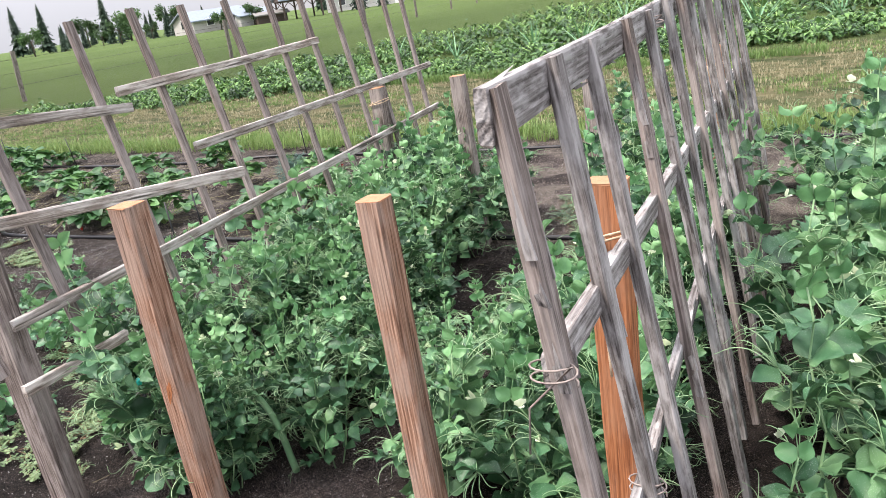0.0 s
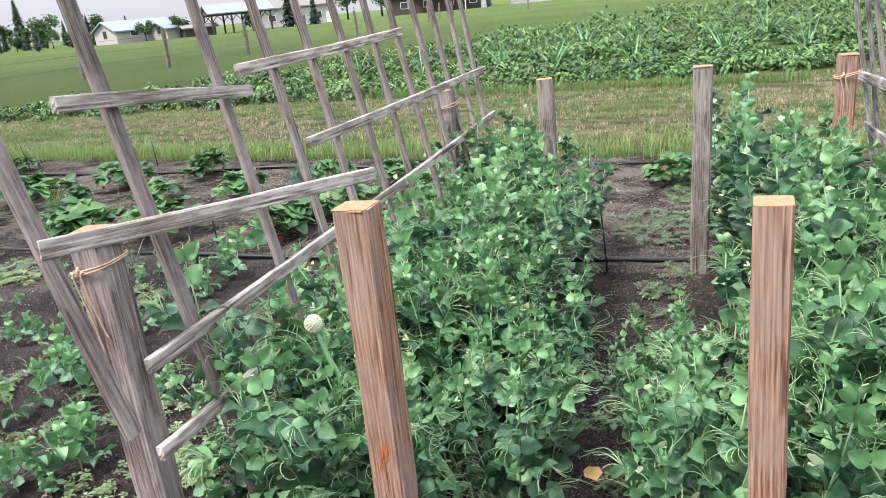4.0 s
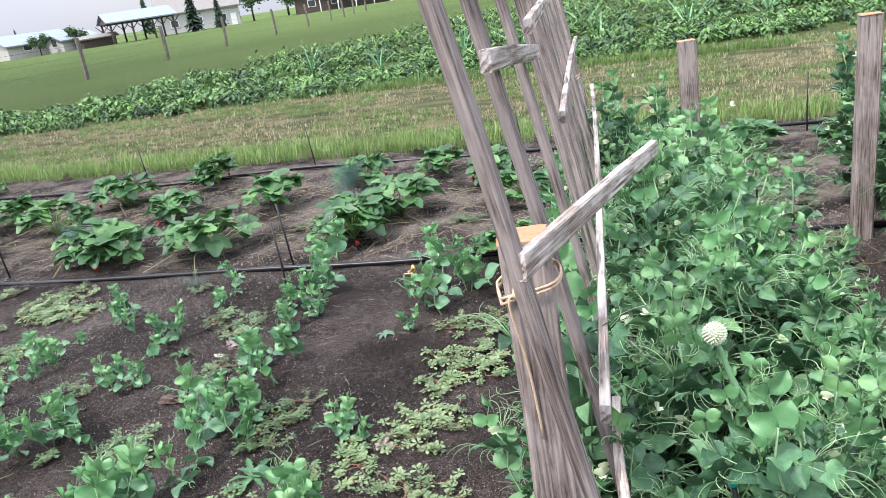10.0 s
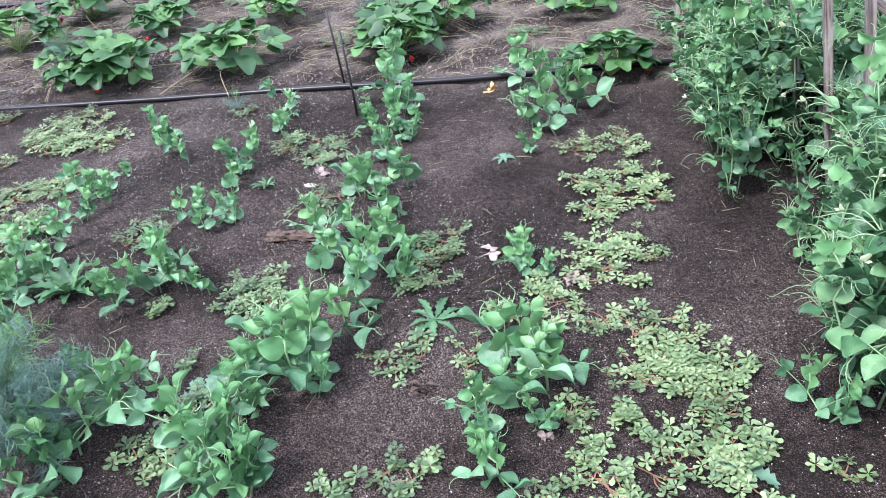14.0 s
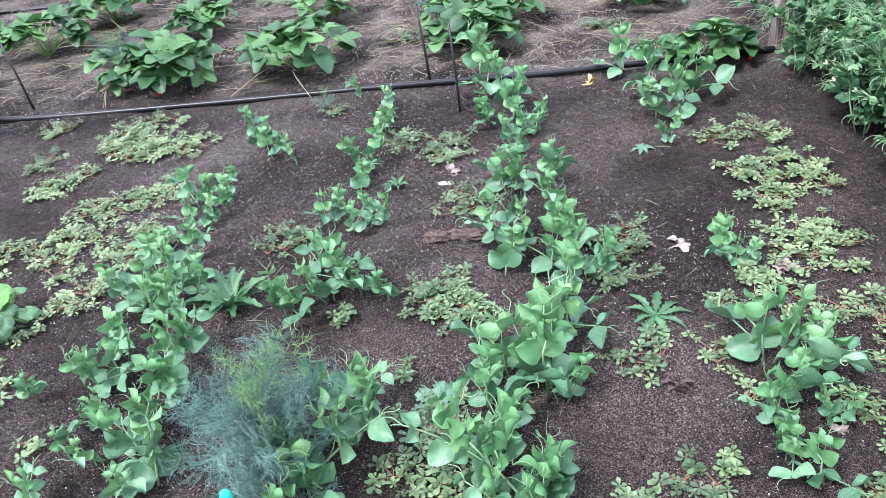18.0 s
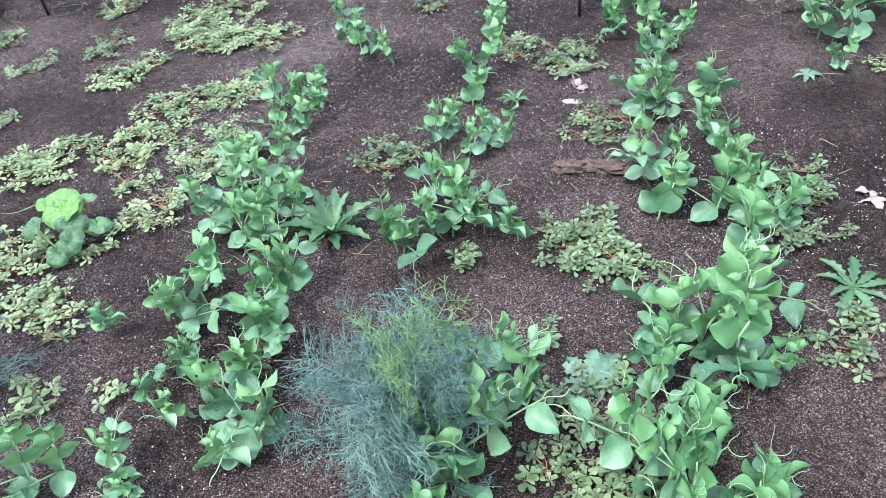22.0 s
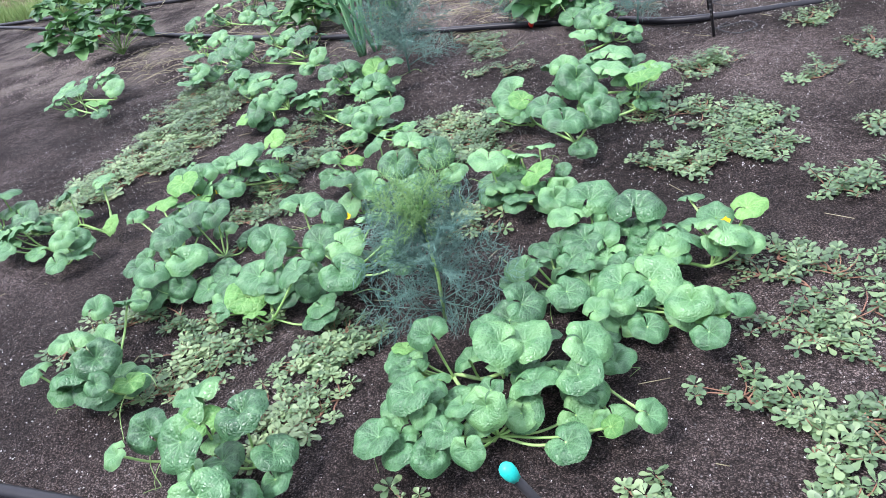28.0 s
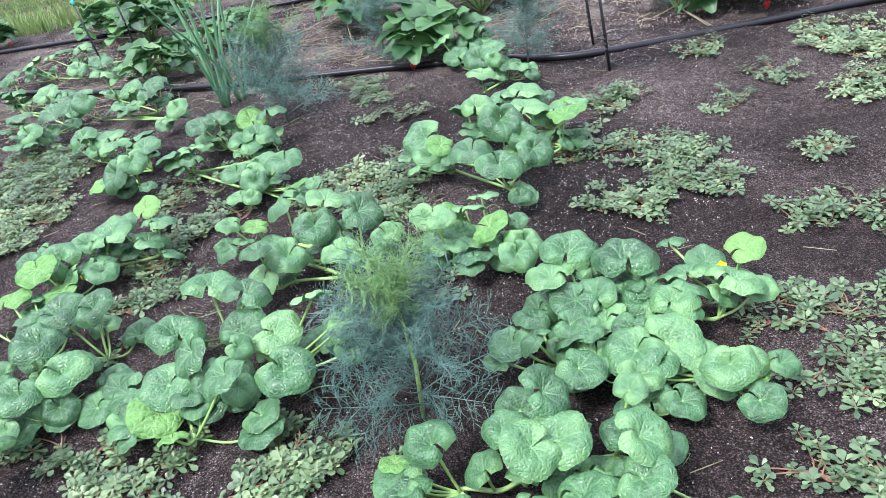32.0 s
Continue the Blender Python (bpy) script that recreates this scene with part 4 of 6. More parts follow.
def cucumber_plant(leaves, seed, label="sprawling cucumber vine with broad crinkled leaves on soil", flowers=0, extra=2.0):
    """A vine whose leaves (x, y, height, width, young) stand on stalks along it, with smaller ones in their shade."""
    r = random.Random(seed)
    extra *= 1.5 if leaves[0][1] > -0.9 else 1
    cx, cy = sum(q[0] for q in leaves) / len(leaves), sum(q[1] for q in leaves) / len(leaves)
    t = thing("cucumber_plant", label, "cucumber plant", "cucumber plants", at=(cx, cy, height(cx, cy)))
    order = sorted(leaves, key=lambda q: q[0] * 0.6 + q[1])
    line = [(0.75 * (q[0] - cx), 0.75 * (q[1] - cy), 0.02 + 0.015 * r.random()) for q in order[:: max(1, len(order) // 5)]]
    if len(line) > 1:
        put("vine", mesh_of("vine", [tube(smooth_line(line, 5), 0.0042, 6)], [CUC_STEM]), t)
    grown = [(x, y, z, min(0.95 * w, 0.14), new_leaf) for x, y, z, w, new_leaf in leaves]
    for k in range(int(extra * len(leaves))):
        q = r.choice(leaves)
        grown.append((q[0] + r.uniform(-0.075, 0.075), q[1] + r.uniform(-0.075, 0.075), r.uniform(0.035, 0.1), r.uniform(0.06, 0.1), 0))
    for x, y, z, w, new_leaf in grown:
        x, y = x - cx, y - cy
        out = math.atan2(y, x)
        turn = out - math.pi / 2 + r.uniform(-0.9, 0.9)
        tilt = -r.uniform(-12, 40) + 4 if not new_leaf else r.uniform(-5, 30)
        sunward = Matrix.Rotation(radians(r.uniform(-4, 26) if z > 0.08 else r.uniform(-5, 15)), 4, "X")
        m = Matrix.Translation((x, y, z + (r.uniform(-0.035, 0.03) if z > 0.08 else 0))) @ sunward @ Matrix.Rotation(turn, 4, "Z") @ Matrix.Rotation(radians(tilt), 4, "X") @ Matrix.Rotation(radians(r.uniform(-18, 18)), 4, "Y") @ Matrix.Scale(w / (0.066 if new_leaf else 0.1), 4) @ Matrix.Translation((0, -0.02, 0))
        put("leaf", r.choice(CUC_YOUNG if new_leaf else CUC_LEAVES), t, m, "bright yellow-green young leaf" if new_leaf else "")
        base, end = min(line, key=lambda p: (p[0] - x) ** 2 + (p[1] - y) ** 2), m.translation
        mid = (0.5 * base[0] + 0.5 * end[0], 0.5 * base[1] + 0.5 * end[1], 0.35 * base[2] + 0.65 * end[2] - 0.02)
        put("stalk", mesh_of("stalk", [tube(smooth_line([base, mid, end], 4), 0.0028, 5)], [CUC_STEM]), t)
    for k in range(flowers):
        q = r.choice(leaves)
        yellow_flower(t, Matrix.Translation((q[0] - cx + 0.02, q[1] - cy - 0.05, 0.06 + 0.01 * k)) @ Matrix.Rotation(radians(40), 4, "X"))
    for k in range(3):
        q = r.choice(leaves)
        a = r.uniform(0, 6.28)
        put("tendril", mesh_of("tendril", [tendril((q[0] - cx, q[1] - cy, 0.07), (math.cos(a), math.sin(a), -0.2), 0.16, r, 0)], [CUC_STEM]), t)
    return t


cucumber_plant([(-0.35, -1.51, 0.1, 0.132, 0), (-0.25, -1.57, 0.13, 0.146, 0), (-0.12, -1.56, 0.09, 0.101, 0), (-0.08, -1.53, 0.07, 0.091, 0), (0.01, -1.57, 0.085, 0.093, 1), (-0.24, -1.65, 0.1, 0.111, 0), (-0.14, -1.66, 0.07, 0.127, 0), (-0.05, -1.68, 0.09, 0.13, 0), (-0.38, -1.68, 0.1, 0.109, 0), (-0.33, -1.65, 0.1, 0.098, 0), (-0.39, -1.77, 0.1, 0.097, 0), (-0.3, -1.83, 0.1, 0.128, 0), (-0.2, -1.81, 0.07, 0.134, 0), (-0.28, -1.77, 0.1, 0.081, 0), (-0.46, -1.79, 0.1, 0.079, 0), (-0.1, -1.9, 0.05, 0.086, 1), (-0.15, -1.89, 0.05, 0.068, 1), (-0.28, -1.89, 0.07, 0.091, 0), (-0.46, -1.69, 0.1, 0.096, 0)], 1, "spreading cucumber vine with yellow flowers on dark soil", flowers=2)
cucumber_plant([(-0.35, -1.82, 0.07, 0.106, 0), (-0.42, -1.61, 0.13, 0.109, 0), (-0.4, -1.77, 0.07, 0.072, 0)], 2)
cucumber_plant([(-0.52, -2, 0.13, 0.087, 0), (-0.44, -1.96, 0.13, 0.105, 0), (-0.5, -1.92, 0.13, 0.086, 0), (-0.43, -2.03, 0.13, 0.111, 0), (-0.33, -2, 0.13, 0.097, 0), (-0.31, -2.08, 0.13, 0.108, 0), (-0.5, -2.08, 0.13, 0.107, 0), (-0.57, -2.02, 0.07, 0.079, 0), (-0.4, -2.13, 0.13, 0.114, 0), (-0.32, -2.14, 0.13, 0.095, 0), (-0.65, -2.01, 0.13, 0.093, 0), (-0.72, -2.01, 0.12, 0.057, 1), (-0.31, -1.95, 0.13, 0.063, 0), (-0.64, -2.2, 0.13, 0.108, 0), (-0.59, -2.15, 0.07, 0.06, 0), (-0.53, -2.22, 0.13, 0.069, 0), (-0.49, -2.22, 0.13, 0.091, 0), (-0.27, -2.19, 0.07, 0.049, 1), (-0.61, -2.22, 0.13, 0.065, 0)], 3)
cucumber_plant([(-1.16, -1.43, 0.13, 0.145, 0), (-1.05, -1.51, 0.13, 0.122, 0), (-1.04, -1.59, 0.13, 0.124, 0), (-1.22, -1.56, 0.13, 0.139, 0), (-0.96, -1.62, 0.13, 0.12, 0), (-0.89, -1.58, 0.13, 0.108, 0), (-0.91, -1.78, 0.13, 0.128, 0), (-1.2, -1.74, 0.13, 0.121, 0), (-1.14, -1.7, 0.13, 0.108, 0), (-1.05, -1.79, 0.13, 0.113, 0), (-1.3, -1.71, 0.07, 0.107, 0), (-1.13, -1.77, 0.07, 0.079, 0), (-1.22, -1.8, 0.07, 0.121, 1), (-1.04, -1.75, 0.07, 0.078, 0), (-1.03, -1.68, 0.13, 0.066, 0), (-1.14, -1.86, 0.07, 0.064, 1), (-0.81, -1.65, 0.12, 0.077, 1)], 5)
cucumber_plant([(-1.09, -1.02, 0.13, 0.125, 0), (-0.96, -1.2, 0.13, 0.131, 0), (-0.94, -1.07, 0.13, 0.121, 0), (-0.82, -1.18, 0.13, 0.13, 0), (-1.04, -1.29, 0.13, 0.127, 0), (-0.88, -1.31, 0.13, 0.108, 0), (-1.18, -1.07, 0.12, 0.089, 1), (-0.76, -1.26, 0.13, 0.093, 0), (-1.09, -1.33, 0.13, 0.095, 0)], 7, flowers=2)
cucumber_plant([(-0.64, -1.36, 0.13, 0.118, 0), (-0.49, -1.36, 0.12, 0.11, 1), (-0.56, -1.24, 0.13, 0.109, 0), (-0.52, -1.17, 0.13, 0.096, 0), (-0.57, -1.31, 0.07, 0.091, 0), (-0.62, -1.24, 0.12, 0.093, 1), (-0.44, -1.32, 0.13, 0.06, 0)], 9)
cucumber_plant([(-0.71, -0.71, 0.13, 0.148, 0), (-0.66, -0.8, 0.12, 0.095, 1), (-0.56, -0.9, 0.13, 0.163, 0), (-0.46, -1.04, 0.13, 0.162, 0), (-0.56, -0.5, 0.13, 0.127, 0), (-0.51, -0.58, 0.13, 0.124, 0), (-0.35, -0.63, 0.13, 0.162, 0), (-0.34, -0.41, 0.13, 0.153, 0), (-0.22, -0.72, 0.12, 0.138, 1), (-0.23, -0.53, 0.12, 0.106, 1), (-0.36, -0.94, 0.13, 0.124, 0), (-0.45, -0.42, 0.13, 0.131, 0), (-0.45, -0.84, 0.13, 0.148, 0), (-0.43, -0.87, 0.12, 0.092, 1)], 11)
cucumber_plant([(-0.51, 0.13, 0.11, 0.145, 0), (-0.43, 0.3, 0.11, 0.138, 0), (-0.37, 0.01, 0.11, 0.101, 0), (-0.53, 0.5, 0.11, 0.147, 0), (-0.5, -0.14, 0.11, 0.121, 0), (-0.44, 0.09, 0.11, 0.13, 0), (-0.6, 0.36, 0.11, 0.127, 0), (-0.48, 0.57, 0.11, 0.135, 0)], 13)
cucumber_plant([(-1.53, -0.12, 0.11, 0.22, 0), (-1.22, -0.61, 0.11, 0.161, 0), (-1.14, -0.73, 0.11, 0.132, 0), (-1.33, -0.39, 0.11, 0.14, 0), (-1.28, -0.21, 0.11, 0.135, 0), (-1.24, -0.74, 0.07, 0.103, 0), (-1.33, -0.66, 0.11, 0.107, 0), (-1.62, -0.42, 0.11, 0.144, 0), (-1.56, -0.39, 0.11, 0.132, 0), (-1.09, -0.83, 0.11, 0.097, 1), (-1.41, -0.09, 0.11, 0.129, 1), (-1.3, -0.35, 0.11, 0.141, 0), (-1.56, -0.26, 0.11, 0.125, 0)], 15)
cucumber_plant([(-1.79, -0.52, 0.11, 0.167, 0), (-1.85, -0.51, 0.07, 0.122, 1), (-1.86, -0.07, 0.11, 0.164, 0), (-2, -0.06, 0.11, 0.168, 0), (-1.85, -0.28, 0.11, 0.155, 0), (-2.1, -0.05, 0.11, 0.142, 0), (-1.73, -0.3, 0.11, 0.126, 0), (-1.71, -0.51, 0.11, 0.107, 0)], 17)
cucumber_plant([(-1.74, -1.08, 0.13, 0.149, 0), (-1.6, -0.99, 0.13, 0.169, 0), (-1.48, -1, 0.07, 0.126, 0), (-1.45, -0.97, 0.13, 0.116, 0), (-1.56, -0.8, 0.12, 0.105, 1), (-1.67, -1.03, 0.13, 0.099, 0), (-1.58, -0.94, 0.13, 0.121, 0), (-1.65, -1.1, 0.07, 0.117, 0), (-1.72, -1.21, 0.12, 0.133, 1), (-1.69, -1.23, 0.07, 0.113, 1)], 19, flowers=2)
cucumber_plant([(-1.51, -1.44, 0.13, 0.141, 0), (-1.41, -1.47, 0.13, 0.111, 0), (-1.51, -1.62, 0.13, 0.132, 0), (-1.4, -1.67, 0.13, 0.132, 0), (-1.57, -1.57, 0.13, 0.096, 0), (-1.5, -1.74, 0.13, 0.118, 0), (-1.62, -1.43, 0.13, 0.103, 0), (-1.78, -1.23, 0.12, 0.115, 1), (-1.54, -1.73, 0.07, 0.107, 0), (-1.49, -1.67, 0.07, 0.061, 0)], 21)
cucumber_plant([(-2.68, 0.78, 0.11, 0.238, 0), (-2.9, 0.89, 0.11, 0.23, 0), (-2.38, 0.27, 0.11, 0.191, 0), (-2.46, 0.17, 0.11, 0.189, 0), (-2.66, 0.44, 0.11, 0.205, 0), (-2.46, 0.5, 0.11, 0.169, 0), (-3.09, 1.18, 0.11, 0.206, 0), (-2.55, 0.75, 0.11, 0.144, 0)], 23)
cucumber_plant([(-2.22, 0.75, 0.11, 0.243, 0), (-2.35, 0.78, 0.11, 0.177, 0), (-2.06, 0.7, 0.11, 0.203, 0), (-2.11, 0.36, 0.11, 0.173, 0), (-2.29, 1.08, 0.11, 0.187, 0), (-2.32, 0.42, 0.11, 0.163, 0), (-1.95, 0.39, 0.11, 0.186, 0), (-1.79, 0.16, 0.11, 0.13, 0)], 25)
cucumber_plant([(-3.08, 1.8, 0.11, 0.274, 0), (-2.91, 1.75, 0.11, 0.223, 0), (-3.13, 1.52, 0.11, 0.241, 0), (-2.78, 1.32, 0.11, 0.205, 0), (-2.62, 1.33, 0.11, 0.182, 0), (-2.15, 1.57, 0.11, 0.183, 0), (-1.98, 1.1, 0.11, 0.164, 0)], 27)
cucumber_plant([(-1.09, -2.19, 0.13, 0.141, 0), (-1.17, -2.26, 0.13, 0.102, 0), (-0.92, -2.26, 0.13, 0.122, 0), (-1.02, -2.36, 0.13, 0.114, 0), (-0.93, -2.44, 0.13, 0.118, 0), (-0.9, -2.4, 0.07, 0.129, 0), (-1.07, -2.23, 0.12, 0.099, 1)], 29, "upright cucumber plant beside the black hose")
cucumber_plant([(-1.43, -2.02, 0.13, 0.08, 0), (-1.37, -2.11, 0.13, 0.114, 0), (-1.31, -2.12, 0.07, 0.076, 1), (-1.51, -1.91, 0.13, 0.086, 0), (-1.47, -2.07, 0.13, 0.107, 0), (-1.44, -2.15, 0.13, 0.116, 0)], 31)
cucumber_plant([(-2.52, -1.15, 0.13, 0.136, 0), (-2.5, -1.14, 0.07, 0.136, 0), (-2.3, -1.3, 0.13, 0.127, 0), (-2.57, -1.21, 0.13, 0.153, 0), (-2.42, -1.36, 0.13, 0.145, 0)], 33)
# a broad-leaved bean seedling among the purslane
cucumber_plant([(1.02, -1.50, 0.10, 0.13, 1), (1.09, -1.52, 0.09, 0.09, 1), (1.13, -1.62, 0.06, 0.1, 0), (1.10, -1.66, 0.04, 0.08, 0), (0.94, -1.47, 0.07, 0.08, 1), (1.15, -1.54, 0.05, 0.08, 0)], 60, "broad-leaved bean seedling among purslane", extra=0.5)
cucumber_plant([(-2.2, -1.2, 0.12, 0.11, 0), (-2.1, -1.35, 0.11, 0.1, 0), (-2.0, -1.5, 0.1, 0.1, 0), (-2.25, -1.4, 0.12, 0.12, 0), (-1.95, -1.3, 0.1, 0.09, 1), (-2.1, -1.1, 0.11, 0.1, 0)], 61)
cucumber_plant([(-3.2, 0.4, 0.11, 0.14, 0), (-3.0, 0.2, 0.12, 0.14, 0), (-3.4, 0.3, 0.1, 0.13, 0), (-3.1, 0.0, 0.12, 0.14, 0), (-2.9, -0.1, 0.1, 0.12, 1), (-3.3, 0.1, 0.11, 0.14, 0)], 62)


# ---- purslane mats ----
def paddle(length, width):
    """A fleshy blunt leaf along +y, widest near its tip."""
    v, f = [], []
    for u, w in ((0, 0.10), (0.35, 0.5), (0.68, 1.0), (0.88, 0.86), (1, 0.25)):
        for q in (-1, 0, 1):
            v.append((q * w * width / 2, u * length, 0.12 * width * abs(q) * w - 0.10 * length * u * u))
    for i in range(4):
        for k in range(2):
            a = i * 3 + k
            f.append((a, a + 1, a + 4, a + 3))
    return v, f, 0


def purslane_rosettes(seed):
    r = random.Random(seed)
    out = []
    for ring in range(2):
        for k in range(4 + ring):
            a = radians(k * 360 / (4 + ring) + r.uniform(-15, 15) + 40 * ring)
            ll = r.uniform(0.012, 0.018) * (0.7 + 0.4 * ring)
            out.append(moved(paddle(ll, ll * r.uniform(0.5, 0.62)), Matrix.Rotation(a, 4, "Z") @ Matrix.Translation((0, 0.0025, 0.005 * (1 - ring))) @ Matrix.Rotation(radians(r.uniform(5, 38) - 14 * ring), 4, "X")))
    return out


PURSLANE = [purslane_rosettes(k) for k in range(5)]


def purslane_mat(patches, seed, density=1550):
    """Sprawling plants: reddish stems from a root, rosettes at their tips and along them."""
    r, spots, stems = random.Random(seed), [], []

    def tuft(x, y, z, size):
        spots.append((Matrix.Translation((x, y, z)) @ Matrix.Rotation(r.uniform(0, 6.28), 4, "Z") @ Matrix.Rotation(r.uniform(-0.45, 0.45), 4, "X") @ Matrix.Scale(size, 4), r.randrange(5)))
    for x, y, a, b in patches:
        a, b = a * 1.12, b * 1.12
        for k in range(int(density * 0.105 * math.pi * a * b) + 1):
            q, th = math.sqrt(r.random()), r.uniform(0, 6.28)
            cx, cy = x + a * q * math.cos(th) * 0.8, y + b * q * math.sin(th) * 0.8
            for branch in range(r.randint(4, 6)):
                way, reach = r.uniform(0, 6.28), r.uniform(0.35, 1.0) * min(0.085, max(a, b, 0.04))
                pts = []
                for u in (0, 0.35, 0.7, 1):
                    px, py = cx + reach * u * math.cos(way + 0.5 * u), cy + reach * u * math.sin(way + 0.5 * u)
                    pts.append((px, py, height(px, py) + 0.005 + 0.014 * u * u * r.uniform(0.5, 1.6)))
                stems.append(tube(pts, [0.0019, 0.0016, 0.0013, 0.001], 4, 1))
                tuft(*pts[3], r.uniform(0.85, 1.4))
                for j in (1, 2):
                    if r.random() < 0.55:
                        tuft(*pts[j], r.uniform(0.45, 0.9))
    ob = put("purslane", mesh_of("purslane", [moved(p, m) for m, k in spots for p in PURSLANE[k]] + stems, [PURS, PURS_STEM]))
    return tagged(ob, "low mats of small fleshy purslane rosettes with reddish stems", "purslane", kind="stuff")


# ---- purslane patches, strip by strip: place and half widths ----
purslane_mat([(-2.42, 0.05, 0.19, 0.26), (-2.28, -0.23, 0.2, 0.35), (-2.23, 0.03, 0.19, 0.3), (-2.13, -0.6, 0.11, 0.17), (-1.54, -1.76, 0.03, 0.08), (-1.52, -0.5, 0.12, 0.18), (-1.46, -0.96, 0.09, 0.11), (-1.45, -1.45, 0.03, 0.05), (-1.44, -1.23, 0.11, 0.11), (-1.38, -1.84, 0.09, 0.09), (-1.38, -0.84, 0.11, 0.16), (-1.19, -1.89, 0.09, 0.07), (-1.14, -1.83, 0.02, 0.03), (-0.97, -1.76, 0.03, 0.04), (-0.95, -0.13, 0.03, 0.05), (-0.94, 0.23, 0.09, 0.13), (-0.93, -1.94, 0.06, 0.06), (-0.92, -1.87, 0.08, 0.07), (-0.86, -1.88, 0.04, 0.04), (-0.86, -0.87, 0.1, 0.1), (-0.82, -2.59, 0.03, 0.03), (-0.82, -0.68, 0.16, 0.21)], 1)
purslane_mat([(-0.8, -0.08, 0.06, 0.07), (-0.76, -0.9, 0.08, 0.08), (-0.73, -1.95, 0.03, 0.04), (-0.65, -2.55, 0.09, 0.12), (-0.6, -2.42, 0.09, 0.06), (-0.45, -2.41, 0.02, 0.04), (-0.41, -0.95, 0.03, 0.04), (-0.24, -0.64, 0.07, 0.14), (-0.21, -1.85, 0.04, 0.03), (-0.2, -2.4, 0.07, 0.08), (-0.19, -2.26, 0.03, 0.04), (-0.09, -1.08, 0.18, 0.14), (-0.07, -2.36, 0.02, 0.03), (-0.07, -0.28, 0.11, 0.16), (-0.06, -2.46, 0.03, 0.03), (-0.05, -0.78, 0.13, 0.12), (-0.01, -2.09, 0.08, 0.07), (0.04, -1.89, 0.06, 0.05), (0.05, -1.69, 0.11, 0.11), (0.07, -2.25, 0.05, 0.04), (0.07, -0.93, 0.08, 0.18), (0.09, -2.16, 0.09, 0.09)], 2)
purslane_mat([(0.13, -1.82, 0.09, 0.09), (0.16, -1.95, 0.06, 0.05), (0.25, -2.11, 0.08, 0.06), (0.26, -2.35, 0.05, 0.03), (0.26, -2.27, 0.07, 0.07), (0.27, -1.28, 0.12, 0.08), (0.28, -0.53, 0.06, 0.07), (0.32, -2.18, 0.08, 0.07), (0.33, -1.67, 0.08, 0.05), (0.35, -1.79, 0.09, 0.08), (0.39, 0, 0.1, 0.09), (0.4, -0.94, 0.09, 0.06), (0.41, -2.12, 0.03, 0.02), (0.45, -1.89, 0.08, 0.07), (0.46, -2.3, 0.05, 0.03), (0.47, -1.67, 0.11, 0.09), (0.5, -1.4, 0.13, 0.12), (0.52, -0.35, 0.09, 0.07), (0.54, -2.23, 0.07, 0.05), (0.55, -2.17, 0.07, 0.04), (0.58, -1.95, 0.05, 0.04), (0.65, -2.25, 0.1, 0.05)], 3)
purslane_mat([(0.68, -1.23, 0.14, 0.1), (0.71, -1.63, 0.09, 0.07), (0.71, -0.57, 0.12, 0.13), (0.72, -2.28, 0.08, 0.07), (0.76, -1.23, 0.12, 0.1), (0.89, -0.1, 0.22, 0.28), (0.91, -1.09, 0.1, 0.06), (0.94, -1.63, 0.1, 0.07), (0.98, -1.7, 0.04, 0.03), (1, -1.81, 0.06, 0.05), (1.02, -0.99, 0.12, 0.1), (1.03, -0.79, 0.13, 0.09), (1.04, -1.23, 0.09, 0.07), (1.13, -1.85, 0.1, 0.11), (1.15, -0.19, 0.09, 0.1), (1.17, -1.62, 0.06, 0.05), (1.17, -0.69, 0.15, 0.12), (1.2, -1.44, 0.07, 0.1), (1.28, -1.12, 0.11, 0.09), (1.3, -2.11, 0.04, 0.05), (1.3, -1.03, 0.1, 0.08), (1.46, -2.05, 0.03, 0.05)], 4)
purslane_mat([(1.78, 0.11, 0.05, 0.06), (1.84, -1.09, 0.09, 0.1), (2.14, -0.32, 0.06, 0.12), (2.18, -1.55, 0.04, 0.04), (2.36, -0.38, 0.11, 0.14), (2.38, -1.44, 0.06, 0.09), (2.4, -1.77, 0.04, 0.03), (2.43, -2.12, 0.05, 0.04), (2.47, -1.39, 0.07, 0.04), (2.48, -0.87, 0.09, 0.1), (2.5, -2.11, 0.05, 0.07), (2.5, -1.93, 0.08, 0.1), (2.53, -1.5, 0.1, 0.15), (2.56, -2.03, 0.08, 0.06), (2.57, -2.15, 0.06, 0.06), (2.61, -2.22, 0.05, 0.03), (2.93, -2.18, 0.03, 0.02), (2.94, -2.2, 0.02, 0.03), (2.96, -1.34, 0.1, 0.08), (2.97, -1.16, 0.11, 0.11), (3, -1.7, 0.06, 0.08), (3.08, -2.1, 0.06, 0.05)], 5)
